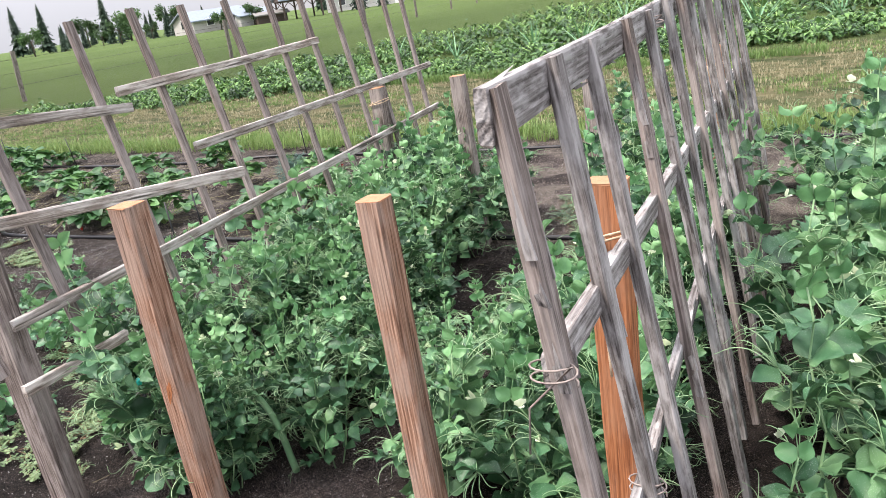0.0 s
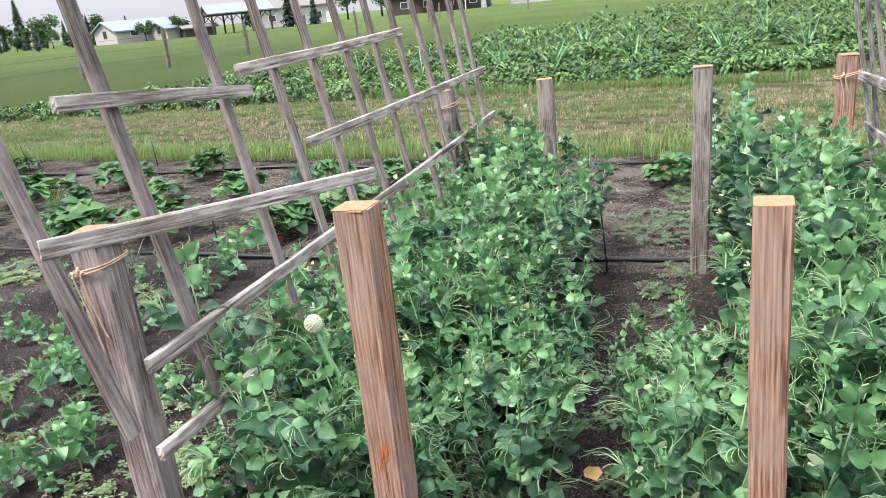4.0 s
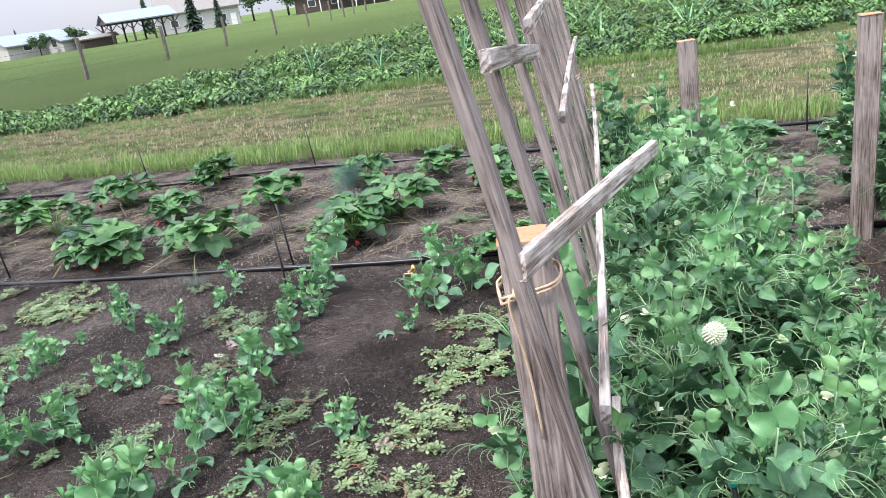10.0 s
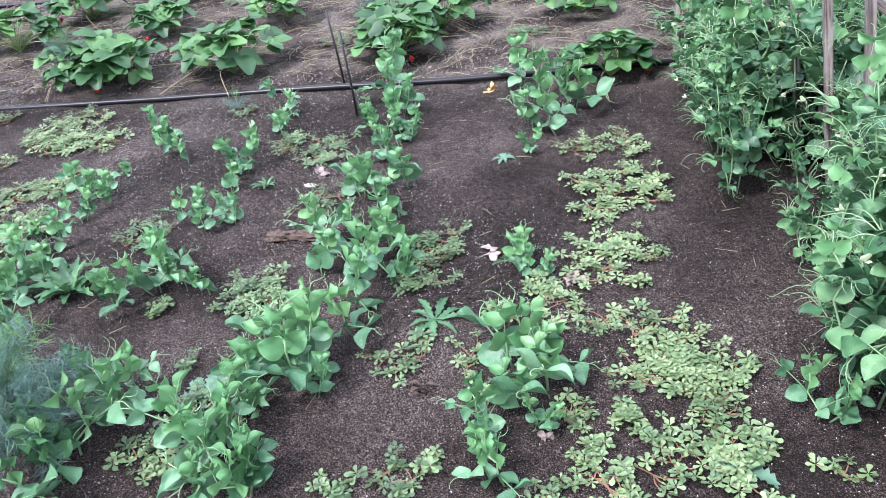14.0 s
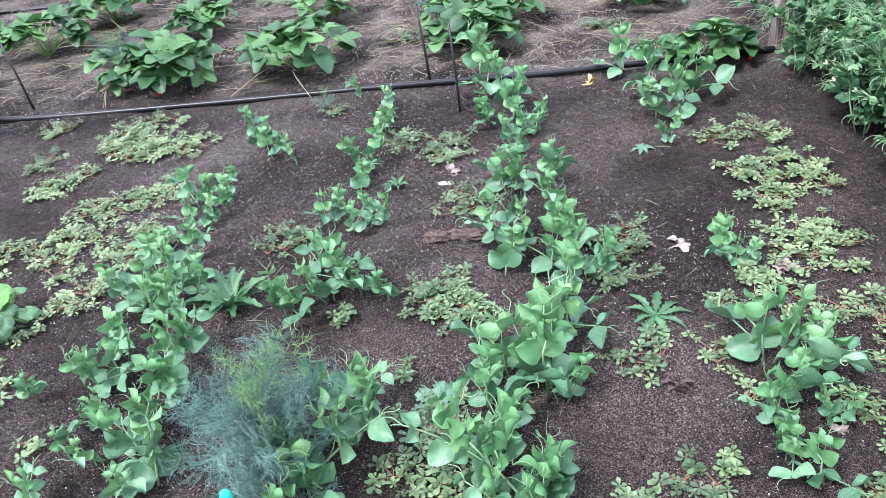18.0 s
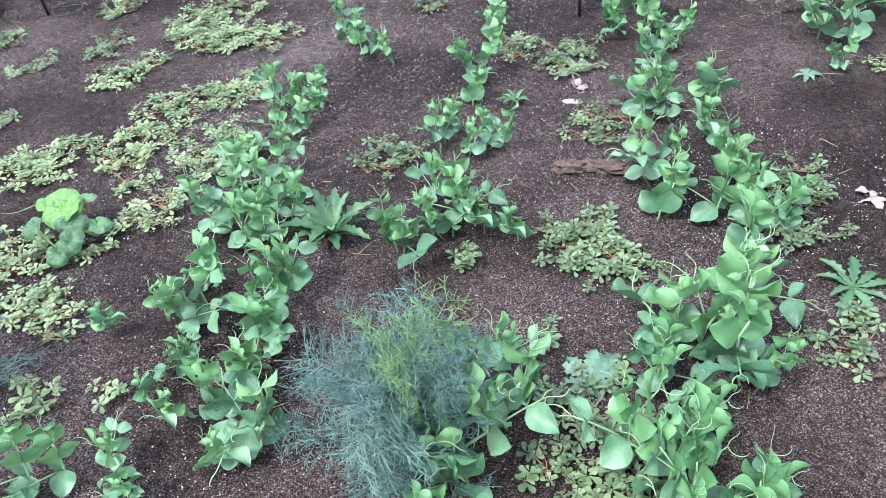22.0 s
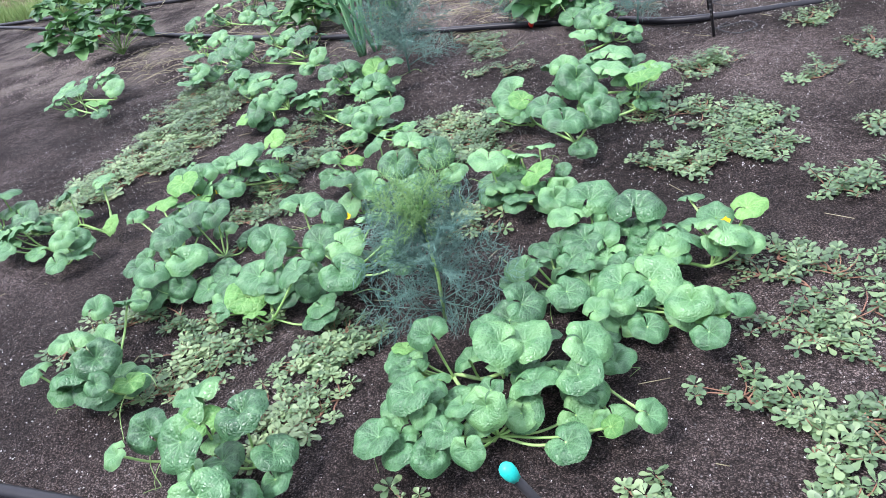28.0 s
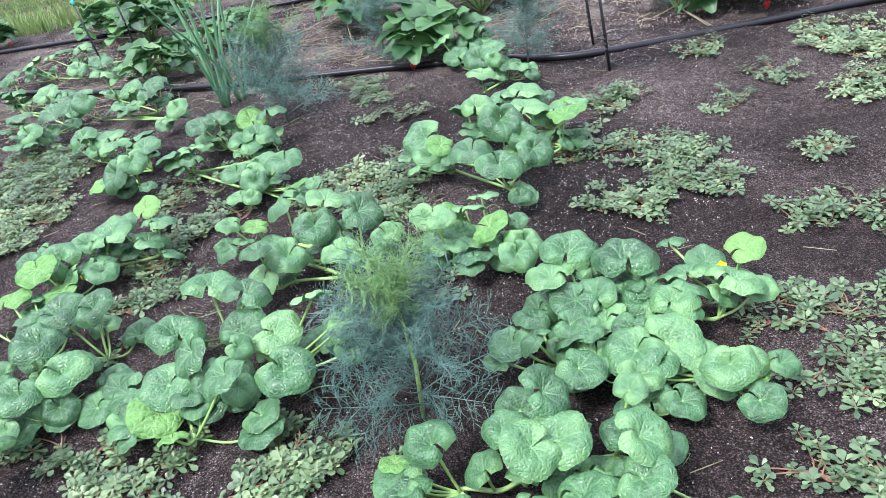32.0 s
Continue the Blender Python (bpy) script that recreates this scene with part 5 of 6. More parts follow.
purslane_mat([(3.09, -2.2, 0.05, 0.06), (3.15, -2.08, 0.02, 0.02), (3.18, -1.68, 0.03, 0.1), (3.23, -1.87, 0.02, 0.04), (3.24, -1.55, 0.05, 0.04), (3.38, -1.39, 0.07, 0.07), (3.41, -1.5, 0.08, 0.05), (3.44, -2.16, 0.05, 0.06), (3.48, -0.42, 0.07, 0.08), (3.51, -1.91, 0.06, 0.04), (3.51, -1.17, 0.07, 0.07), (3.53, -2.05, 0.04, 0.04), (3.55, -1.32, 0.08, 0.08), (3.59, -2.1, 0.11, 0.09), (3.6, -1.88, 0.04, 0.04), (3.61, -0.76, 0.18, 0.2), (3.62, -1.13, 0.09, 0.09), (3.63, -0.35, 0.07, 0.1), (3.64, -1.56, 0.11, 0.06), (3.66, -1.73, 0.08, 0.07), (3.69, -1.95, 0.06, 0.1), (3.72, -1.76, 0.09, 0.13)], 6)
purslane_mat([(3.73, -1.63, 0.08, 0.07), (3.82, -1.93, 0.1, 0.09), (3.83, -2.07, 0.08, 0.07), (3.83, -1.77, 0.08, 0.12), (3.9, -1.97, 0.04, 0.04), (3.92, -2.12, 0.03, 0.03), (4.04, -2.05, 0.03, 0.05)], 7)
purslane_mat([(-2.22, -0.59, 0.25, 0.26), (-2.29, -0.84, 0.18, 0.25), (-2.39, -1.02, 0.12, 0.2), (-0.97, -0.74, 0.14, 0.16), (-0.73, -1.35, 0.1, 0.13), (-0.92, -2.07, 0.13, 0.14), (-0.96, -2.15, 0.05, 0.1), (-0.99, -1.95, 0.07, 0.07), (-1.62, -1.9, 0.08, 0.11), (-1.3, -1.97, 0.11, 0.13)], 41)
purslane_mat([(4.89, 2.73, .27, .4), (4.97, 1.30, .25, .45), (5.15, 0.14, .13, .2), (-1.05, 0.35, .1, .1), (5.1, 2.1, .2, .3), (1.2, 0.95, .12, .08), (2.0, 1.2, .14, .1), (3.1, 1.1, .15, .12), (0.2, 1.3, .12, .1), (-1.8, 1.2, .14, .12), (0.9, 2.2, .2, .12), (2.2, 2.1, .15, .12),
              (-0.3, 2.2, .15, .12), (3.5, 2.5, .2, .15), (5.2, -0.6, .1, .12), (5.15, -1.0, .07, .1), (5.25, -1.35, .05, .05), (5.2, 0.5, .1, .12)], 40, 1100)


# ---- dill ----
def dill_frond(seed, mat):
    """A feathery frond along +y: a rib with whorls of fine forked threads."""
    r = random.Random(seed)
    out = [tube([(0, 0.19 * u, 0.05 * u - 0.05 * u * u) for u in (0, 0.25, 0.5, 0.75, 1)], [0.0016, 0.0014, 0.0011, 0.0008, 0.0004], 3)]
    for k in range(9):
        u = 0.2 + 0.8 * k / 8
        root = Vector((0, 0.19 * u, 0.05 * u - 0.05 * u * u))
        for s in (-1, 1):
            d = Vector((s * r.uniform(0.6, 1), r.uniform(0.25, 0.9), r.uniform(-0.3, 0.5))).normalized()
            end = root + d * r.uniform(0.035, 0.06) * (1.1 - 0.5 * u)
            out.append(tube([root, end], [0.0009, 0.0006], 3))
            for j in range(9):
                p = root.lerp(end, 0.25 + 0.75 * j / 5)
                e = p + (d + Vector((r.uniform(-1, 1), r.uniform(-1, 1), r.uniform(-1, 1)))).normalized() * r.uniform(0.014, 0.032)
                out.append(tube([p, e], [0.0007, 0.0004], 3))
    return mesh_of("dill_frond", out, [mat])


DILL_FRONDS = [dill_frond(k, DILL) for k in range(4)]
DILL_YOUNG = [dill_frond(9, DILL_TIP)]


def dill_plant(x, y, h, spread, seed, fronds=34, head=False):
    r = random.Random(seed)
    t = thing("dill_plant", "feathery blue-green dill plant with fine threads", "dill", "dill plants", at=(x, y, height(x, y) - 0.01))
    put("stem", mesh_of("stem", [tube([(0, 0, 0), (0.01, 0, h * 0.4), (0.0, 0.01, h * 0.85)], [0.005, 0.004, 0.0025], 6)], [CUC_STEM if head else DILL]), t)
    for k in range(fronds):
        u = r.random() ** 0.8
        a = r.uniform(0, 360)
        m = Matrix.Translation((0.005, 0.003, h * (0.08 + 0.72 * u))) @ Matrix.Rotation(radians(a), 4, "Z") @ Matrix.Rotation(radians(r.uniform(0, 35) + 40 * u), 4, "X") @ Matrix.Scale(spread * r.uniform(0.75, 1.15) * (1.05 - 0.35 * u), 4) @ Matrix.Rotation(radians(r.uniform(-60, 60)), 4, "Y")
        top = u > 0.86
        put("frond", r.choice(DILL_YOUNG if top else DILL_FRONDS), t, m, "yellow-green young frond" if top else "")
    if head:
        for k in range(5):
            put("flower_bud", mesh_of("flower_bud", [tube([(0, 0, h * 0.85), (0.02 * math.cos(k * 1.3), 0.02 * math.sin(k * 1.3), h * 0.92), (0.026 * math.cos(k * 1.3), 0.026 * math.sin(k * 1.3), h * 0.95)], [0.0014, 0.003, 0.006], 5)], [CUC_TIP]), t)
    return t


dill_plant(-0.68, -1.82, 0.34, 1.0, 1, 56, True)
dill_plant(2.13, -2.14, 0.34, 1.15, 2, 56)
dill_plant(1.1, -2.15, 0.26, 1.1, 3, 46)
dill_plant(-1.30, 0.03, 0.42, 1.15, 4, 48)
dill_plant(-0.30, 0.2, 0.36, 0.9, 5, 34)
dill_plant(-0.95, 0.72, 0.40, 1.1, 6, 34)
dill_plant(2.1, 1.64, 0.36, 1.0, 7, 34)
dill_plant(0.45, 0.62, 0.3, 0.8, 8, 24)
dill_plant(1.72, 0.1, 0.1, 0.4, 9, 10)


# ---- strawberries ----
def toothed(length, width, seed):
    r = random.Random(seed)
    v, f = [], []
    n = 5
    for i in range(n + 1):
        u = i / n
        w = width / 2 * (math.sin(math.pi * (0.08 + 0.86 * u ** 0.75)) ** 0.7) * (1 + (0.06 if i % 2 else -0.05))
        for s in (-1, -0.5, 0, 0.5, 1):
            v.append((s * w, u * length, abs(s) * w * 0.34 - 0.22 * length * u * u + 0.02 * length * math.sin(9 * u + 4 * s)))
    for i in range(n):
        for k in range(4):
            a = i * 5 + k
            f.append((a, a + 1, a + 6, a + 5))
    return v, f, 0


def trefoil_mesh(seed, mats):
    r = random.Random(seed)
    out = []
    for a in (-78, 0, 78):
        out.append(moved(toothed(0.066, 0.056, seed), Matrix.Rotation(radians(a + r.uniform(-10, 10)), 4, "Z") @ Matrix.Rotation(radians(r.uniform(-10, 22)), 4, "X")))
    return mesh_of("trefoil", out, mats)


TREFOILS = [trefoil_mesh(500 + k, [STRAWB]) for k in range(4)]


def strawberry_plant(seed, size=0.17, leaves=15, berries=2):
    r = random.Random(seed)
    t = thing("strawberry_plant", "strawberry clump with toothed leaves and red fruit" if berries else "strawberry clump with toothed green leaves", "strawberry plant", "strawberry plants")
    stalks = []
    for k in range(leaves):
        a, u = r.uniform(0, 6.28), math.sqrt((k + 0.5) / leaves)
        x, y, z = size * u * math.cos(a), size * u * math.sin(a), 0.17 * (1 - 0.55 * u * u) + r.uniform(-0.02, 0.03)
        stalks.append(tube([(0, 0, 0), (x * 0.4, y * 0.4, z * 0.6), (x, y, z)], 0.0018, 4))
        put("leaf", r.choice(TREFOILS), t, Matrix.Translation((x, y, z)) @ Matrix.Rotation(a - math.pi / 2 + r.uniform(-0.7, 0.7), 4, "Z") @ Matrix.Rotation(radians(-14 * u + r.uniform(-25, 40)), 4, "X") @ Matrix.Rotation(radians(r.uniform(-25, 25)), 4, "Y") @ Matrix.Scale(r.uniform(0.9, 1.45), 4))
    tagged(put("stalk_tuft", mesh_of("stalk_tuft", stalks, [CUC_STEM]), t), kind="stuff")
    for k in range(berries):
        a = r.uniform(3.4, 6.0)
        c = Vector((size * 1.05 * math.cos(a), size * 1.05 * math.sin(a), 0.03))
        prof = [(0.002, -0.015), (0.007, -0.008), (0.0105, 0.002), (0.008, 0.009), (0.002, 0.011)]
        put("berry", mesh_of("berry", [tube([c + Vector((0, 0, z)) for _, z in prof], [q for q, _ in prof], 8)], [BERRY]), t, None, "ripe red strawberry")
    for k in range(2):
        a = r.uniform(0, 6.28)
        put("runner", mesh_of("runner", [tube(smooth_line([(0, 0, 0.03), (0.12 * math.cos(a), 0.12 * math.sin(a), 0.05), (0.3 * math.cos(a + 0.3), 0.3 * math.sin(a + 0.3), 0.015)], 4), 0.0016, 4)], [STRAW]), t)
    return t


berry_plants = [strawberry_plant(600 + k, 0.16 + 0.02 * (k % 2), 22 + 2 * k, (1, 0, 1, 0)[k]) for k in range(4)]
sow(berry_plants, [(-0.79, 2.5, 1.25), (-1.33, 2.1, 1.1), (-3.38, 2.07, 1.3), (-1.14, 1.70, 1.2), (-2.62, 2.1, 1.1), (0.42, 0.62, 1.0), (0.72, 0.64, 1.1), (1.45, 0.68, 1.25), (0.55, 1.58, 1.0), (1.42, 1.74, 1.2),
                   (0.28, 2.6, 1.0), (2.57, 1.36, 1.15), (2.40, 0.9, 1.1), (2.57, 2.45, 1.0), (3.10, 2.1, 0.9)])
sow(berry_plants, [(-5.6, 2.9, 1.2), (-4.6, 2.4, 1.2), (-4.3, 3.0, 1.2), (-2.76, 2.75, 1.0), (-1.15, 1.56, 1.1), (-3.0, 2.5, 1.2), (-0.72, 0.62, 1.1), (-1.9, 1.6, 1.1), (-2.2, 1.1, 1.0), (-3.7, 1.2, 1.1), (-4.4, 1.6, 1.1),
                   (3.4, 1.5, 1.1), (-0.34, 2.08, 1.2), (-0.45, 1.31, 1.15), (3.58, 0.41, 0.9), (2.28, 1.2, 1.1), (1.9, 2.3, 1.0), (4.9, 2.5, 0.9), (5.6, 2.4, 1.0), (6.3, 1.9, 1.1), (6.9, 1.6, 1.2)])


# ---- onions ----
def onion_clump(x, y, h, leaves, seed):
    r = random.Random(seed)
    t = thing("onion_plant", "tall onion with tubular blue-green leaves", "onion", at=(x, y, height(x, y) - 0.01))
    for k in range(leaves):
        a, hh, sp = r.uniform(0, 6.28), h * r.uniform(0.6, 1.05), r.uniform(0.05, 0.4)
        pts = [(0.012 * math.cos(a), 0.012 * math.sin(a), 0), (sp * 0.35 * math.cos(a), sp * 0.35 * math.sin(a), hh * 0.5), (sp * math.cos(a), sp * math.sin(a), hh)]
        put("leaf", mesh_of("leaf", [tube(smooth_line(pts, 5), [0.009 - 0.0065 * (q / 10) ** 1.5 for q in range(11)], 6)], [ONION]), t)
    return t


onion_clump(-1.66, 0.40, 0.85, 8, 1)
onion_clump(-1.60, 0.46, 0.6, 4, 2)
tall_onion = thing("flowering_onion", "onion stalk bearing a round white flower head among peas", "onion", at=(4.8, -1.78, 0))
put("stalk", mesh_of("stalk", [tube(smooth_line([(0.1, 0.02, 0), (0.06, 0, 0.25), (-0.08, -0.02, 0.42), (-0.2, -0.05, 0.52), (-0.26, -0.06, 0.67)], 7), [0.013 - 0.00025 * k for k in range(29)], 8)], [ONION]), tall_onion, None, "thick curved green stalk")
florets = []
for k in range(150):
    zz = 1 - 2 * (k + 0.5) / 150
    a, q = k * 2.39996, math.sqrt(1 - zz * zz)
    d = Vector((q * math.cos(a), q * math.sin(a), zz))
    florets.append(tube([d * 0.022, d * 0.030, d * 0.034], [0.0012, 0.003, 0.001], 5))
florets.append(tube([(0, 0, -0.024), (0, 0, -0.012), (0, 0, 0.012), (0, 0, 0.024)], [0.006, 0.022, 0.022, 0.006], 8))
put("flower_head", mesh_of("flower_head", florets, [FLUFF]), tall_onion, Matrix.Translation((-0.265, -0.06, 0.695)) @ Matrix.Scale(0.78, 4), "round cream-white flower head")


# ---- rosette weeds ----
def rosette(x, y, size, leaves, mat, label, seed, width=0.3, rise=25):
    r = random.Random(seed)
    t = thing("rosette_weed", label, "weed", "rosette weeds", at=(x, y, height(x, y) + 0.004))
    for k in range(leaves):
        a = 360 * k / leaves + r.uniform(-14, 14)
        ll = size * r.uniform(0.75, 1.1)
        put("leaf", mesh_of("leaf", [leaf(ll, ll * width * r.uniform(0.85, 1.15), 0.35, 0.3, 12, 1.3, 0, 0.05, 1.2, 0.0 if width > 0.5 else 0.3)], [mat]), t, Matrix.Rotation(radians(a), 4, "Z") @ Matrix.Rotation(radians(rise * r.uniform(0.5, 1.4)), 4, "X"))


rosette(3.06, -1.55, 0.105, 9, WEED, "dandelion rosette with long toothed leaves", 1, 0.22, 22)
rosette(3.85, -2.03, 0.08, 9, PALE, "pale silvery rosette weed lying on soil", 2, 0.4, 12)
rosette(2.47, -1.88, 0.09, 9, PALE, "pale silvery rosette weed lying on soil", 3, 0.4, 12)
rosette(0.62, -1.74, 0.095, 17, WEED, "spiny sow thistle with lobed dusty leaves", 4, 0.3, 55)
rosette(0.76, -1.73, 0.075, 12, WEED, "dusty thistle leaves lying on purslane", 5, 0.34, 28)
rosette(1.78, -1.46, 0.13, 18, WEED, "sow thistle with lobed leaves by the peas", 6, 0.28, 42)
rosette(2.2, -0.72, 0.06, 10, WEED, "small feathery weed on bare soil", 7, 0.25, 40)
rosette(0.4, -2.43, 0.05, 9, WEED, "small green weed by the hose", 8, 0.4, 35)
rosette(3.15, -0.5, 0.05, 7, PALE, "flat pale seedling weed", 9, 0.4, 8)
rosette(5.0, 2.95, 0.22, 9, PEA, "broad squash seedling at the bed's edge", 10, 0.7, 35)
rosette(3.22, 2.3, 0.16, 8, PALE, "young cabbage seedling on bare soil", 11, 0.6, 35)


# ---- small clutter on the soil ----
def crumpled(name, x, y, size, mat, label, category, seed, flat=0.55, n=9):
    r = random.Random(seed)
    pcs = [moved(leaf(size * r.uniform(0.5, 0.9), size * r.uniform(0.35, 0.7), r.uniform(-0.5, 0.8), r.uniform(-0.5, 0.9), 3, 1.8, 0, 0.08),
                 Matrix.Translation((r.uniform(-0.3, 0.3) * size, r.uniform(-0.3, 0.3) * size, size * flat * r.uniform(0.1, 0.5))) @ Euler((r.uniform(-0.7, 0.9), r.uniform(-0.6, 0.6), r.uniform(0, 6.28))).to_matrix().to_4x4()) for _ in range(n)]
    return tagged(put(name, mesh_of(name, pcs, [mat]), None, Matrix.Translation((x, y, height(x, y) - 0.003))), label, category)


crumpled("dried_flower_head", 3.455, -1.333, 0.045, HUSK, "dried pinkish flower head on soil", "dried flower", 1, 0.9, 14)
crumpled("dried_husk", 3.175, -1.18, 0.05, HUSK, "pale crumpled plant husk on soil", "husk", 2)
crumpled("dried_husk", 3.29, -1.22, 0.03, HUSK, "small pale plant husk on soil", "husk", 3)
crumpled("dried_husk", 2.41, -0.62, 0.055, HUSK, "pale crumpled plant husk on soil", "husk", 4)
crumpled("dried_husk", 2.93, -2.29, 0.035, HUSK, "whitish crumpled petals on soil", "husk", 5, 0.7)
crumpled("dried_husk", 3.42, -1.98, 0.03, HUSK, "whitish crumpled petals on soil", "husk", 6, 0.7)
crumpled("dried_husk", 3.08, -1.82, 0.05, MULCH, "dark shrivelled plant scrap on soil", "husk", 7)
crumpled("dried_husk", 3.0, 0.3, 0.055, DEADLEAF, "tan dry leaf scrap beside the hose", "husk", 8, 0.3)
crumpled("dead_leaf", 5.2, -1.35, 0.1, DEADLEAF, "withered orange-brown leaf lying beside the peas", "dead leaf", 9, 0.4, 3)


def clod(x, y, a, b, c, mat, name, label, category, seed, turn=0.0, seg=12):
    bm = bmesh.new()
    bmesh.ops.create_icosphere(bm, subdivisions=3, radius=1)
    for v in bm.verts:
        q = 1 + 0.55 * noise.noise(v.co * 2.3 + Vector((seed, 0, 0))) + 0.6 * noise.noise(v.co * 7 + Vector((0, seed, 0)))
        v.co = Vector((v.co.x * a * q, v.co.y * b * q, v.co.z * c * q))
    me = bpy.data.meshes.new(name)
    bm.to_mesh(me)
    bm.free()
    me.materials.append(mat)
    return tagged(put(name, me, None, pose(x, y, height(x, y) + c * 0.55, 0, 0, turn)), label, category)


clod(2.50, -1.09, 0.062, 0.026, 0.02, MULCH, "bark_chunk", "rotting brown chunk of bark on soil", "bark", 1, -5)
clod(2.40, -1.10, 0.05, 0.024, 0.019, MULCH, "bark_chunk", "rotting brown chunk of bark on soil", "bark", 2, 10)
clod(-0.11, -2.39, 0.017, 0.012, 0.008, STONE, "stone", "small pale flat stone on soil", "stone", 3)
clod(2.38, -0.70, 0.025, 0.009, 0.007, STONE, "stone", "small pale flat stone on soil", "stone", 4)
stake_stub = thing("wooden_stake", "short split wooden stake with a pale broken top", "stake", at=(0.78, -2.36, -0.02))
stake_stub.rotation_euler = (radians(18), radians(-14), 0.3)
put("shaft", mesh_of("shaft", [bar_piece(0.1, 0.04, 0.018, 0.003, 5, 5, 0.3)], [PALEWOOD], False), stake_stub)

grit_piece = [([(0, 0, 0.8), (1, 0, 0), (0.2, 0.9, 0.1), (-0.9, 0.3, 0), (-0.5, -0.8, 0.1), (0.5, -0.8, 0), (0, 0, -0.5)],
               [(0, 1, 2), (0, 2, 3), (0, 3, 4), (0, 4, 5), (0, 5, 1), (6, 2, 1), (6, 3, 2), (6, 4, 3), (6, 5, 4), (6, 1, 5)], 0)]


def litter(n, lo, hi, mat, name, label, seed, box=(-3.0, 5.6, -2.9, 2.6), patchy=0.0):
    r, spots = random.Random(seed), []
    while len(spots) < n:
        x, y = r.uniform(box[0], box[1]), r.uniform(box[2], box[3])
        if patchy and noise.noise((x * 0.9, y * 0.9, 4)) < r.uniform(-0.5, 0.35) * patchy:
            continue
        s = r.uniform(lo, hi) * r.uniform(0.6, 1)
        spots.append((Matrix.Translation((x, y, height(x, y) + s * 0.2)) @ Euler((r.uniform(0, 6), r.uniform(0, 6), r.uniform(0, 6))).to_matrix().to_4x4() @ Matrix.Diagonal((s, s * r.uniform(0.6, 1), s * 0.8, 1)), 0))
    scatter(name, [grit_piece], [mat], spots, label, "grit" if "grit" in name else "soil", "stuff", False)


litter(36000, 0.0015, 0.0038, GRIT, "white_grit", "specks of whitish grit strewn over dark soil", 1, patchy=1.0)
litter(14000, 0.0014, 0.0036, GRIT, "pale_grit", "whitish grit lying thick on drier soil", 6, (-2.6, 3.4, -1.5, 0.4), 0.6)
litter(20000, 0.002, 0.007, CRUMB, "soil_crumbs", "loose dark crumbs of garden soil", 2)

litter(20000, 0.003, 0.010, HUSK, "mulch_scraps", "pale dry scraps of mulch strewn on soil", 3, (-4.5, 5.6, 0.45, 3.0), 0.8)
straw_pcs, r_straw = [], random.Random(5)
for k in range(1700):
    x, y = r_straw.uniform(-3.5, 4.0), r_straw.uniform(0.5, 2.7)
    a, ll = r_straw.uniform(0, 6.28), r_straw.uniform(0.05, 0.2)
    z = height(x, y) + 0.008
    straw_pcs.append(tube([(x, y, z), (x + ll * 0.5 * math.cos(a), y + ll * 0.5 * math.sin(a), z + 0.01), (x + ll * math.cos(a + 0.2), y + ll * math.sin(a + 0.2), z)], 0.0016, 3))
for k in range(220):
    x, y = r_straw.uniform(-2.5, 5.5), r_straw.uniform(-2.5, 0.4)
    a, ll = r_straw.uniform(0, 6.28), r_straw.uniform(0.02, 0.07)
    z = height(x, y) + 0.004
    straw_pcs.append(tube([(x, y, z), (x + ll * math.cos(a), y + ll * math.sin(a), z + 0.003)], 0.0011, 3))
tagged(put("straw", mesh_of("straw", straw_pcs, [STRAW])), "dry straw and twigs strewn on soil", "straw", kind="stuff")


# ---- turf strip ----
def blades(seed, n, h, spread):
    r, out = random.Random(seed), []
    for k in range(n):
        a, q = r.uniform(0, 6.28), spread * r.random()
        x, y, hh, ln = q * math.cos(a), q * math.sin(a), h * r.uniform(0.5, 1.1), r.uniform(0.1, 0.6)
        w = 0.0035
        dx, dy = math.cos(a) * ln * hh, math.sin(a) * ln * hh
        px, py = -math.sin(a) * w, math.cos(a) * w
        out.append(([(x - px, y - py, 0), (x + px, y + py, 0), (x + dx * 0.4 + px * 0.7, y + dy * 0.4 + py * 0.7, hh * 0.65), (x + dx * 0.4 - px * 0.7, y + dy * 0.4 - py * 0.7, hh * 0.65), (x + dx, y + dy, hh)], [(0, 1, 2, 3), (3, 2, 4)], 0))
    return out


def turf(name, n, box, h, mat, label, seed, edge=None):
    r, spots = random.Random(seed), []
    var = [blades(seed * 10 + k, 9, h, 0.07) for k in range(4)]
    while len(spots) < n:
        x, y = r.uniform(box[0], box[1]), r.uniform(box[2], box[3])
        if edge and noise.noise((x * 0.6, y * 0.9, seed)) < edge:
            continue
        spots.append((Matrix.Translation((x, y, 0)) @ Matrix.Rotation(r.uniform(0, 6.28), 4, "Z") @ Matrix.Scale(r.uniform(0.6, 1.4), 4), r.randrange(4)))
    scatter(name, var, [mat], spots, label, "grass")


turf("dry_grass", 6500, (-11, 10, 4.0, 9.2), 0.04, STRAW, "short dry yellowed turf", 3, -0.25)
turf("green_grass", 6500, (-11, 10, 3.9, 9.4), 0.045, GRASS, "short green turf", 4, -0.05)
turf("edge_grass", 2600, (-9, 9, 3.35, 4.0), 0.13, GRASS, "rank green grass along the bed's edge", 5)
turf("bed_edge_grass", 900, (-2, 6, 8.2, 8.7), 0.12, GRASS, "longer grass before the bushes", 6)


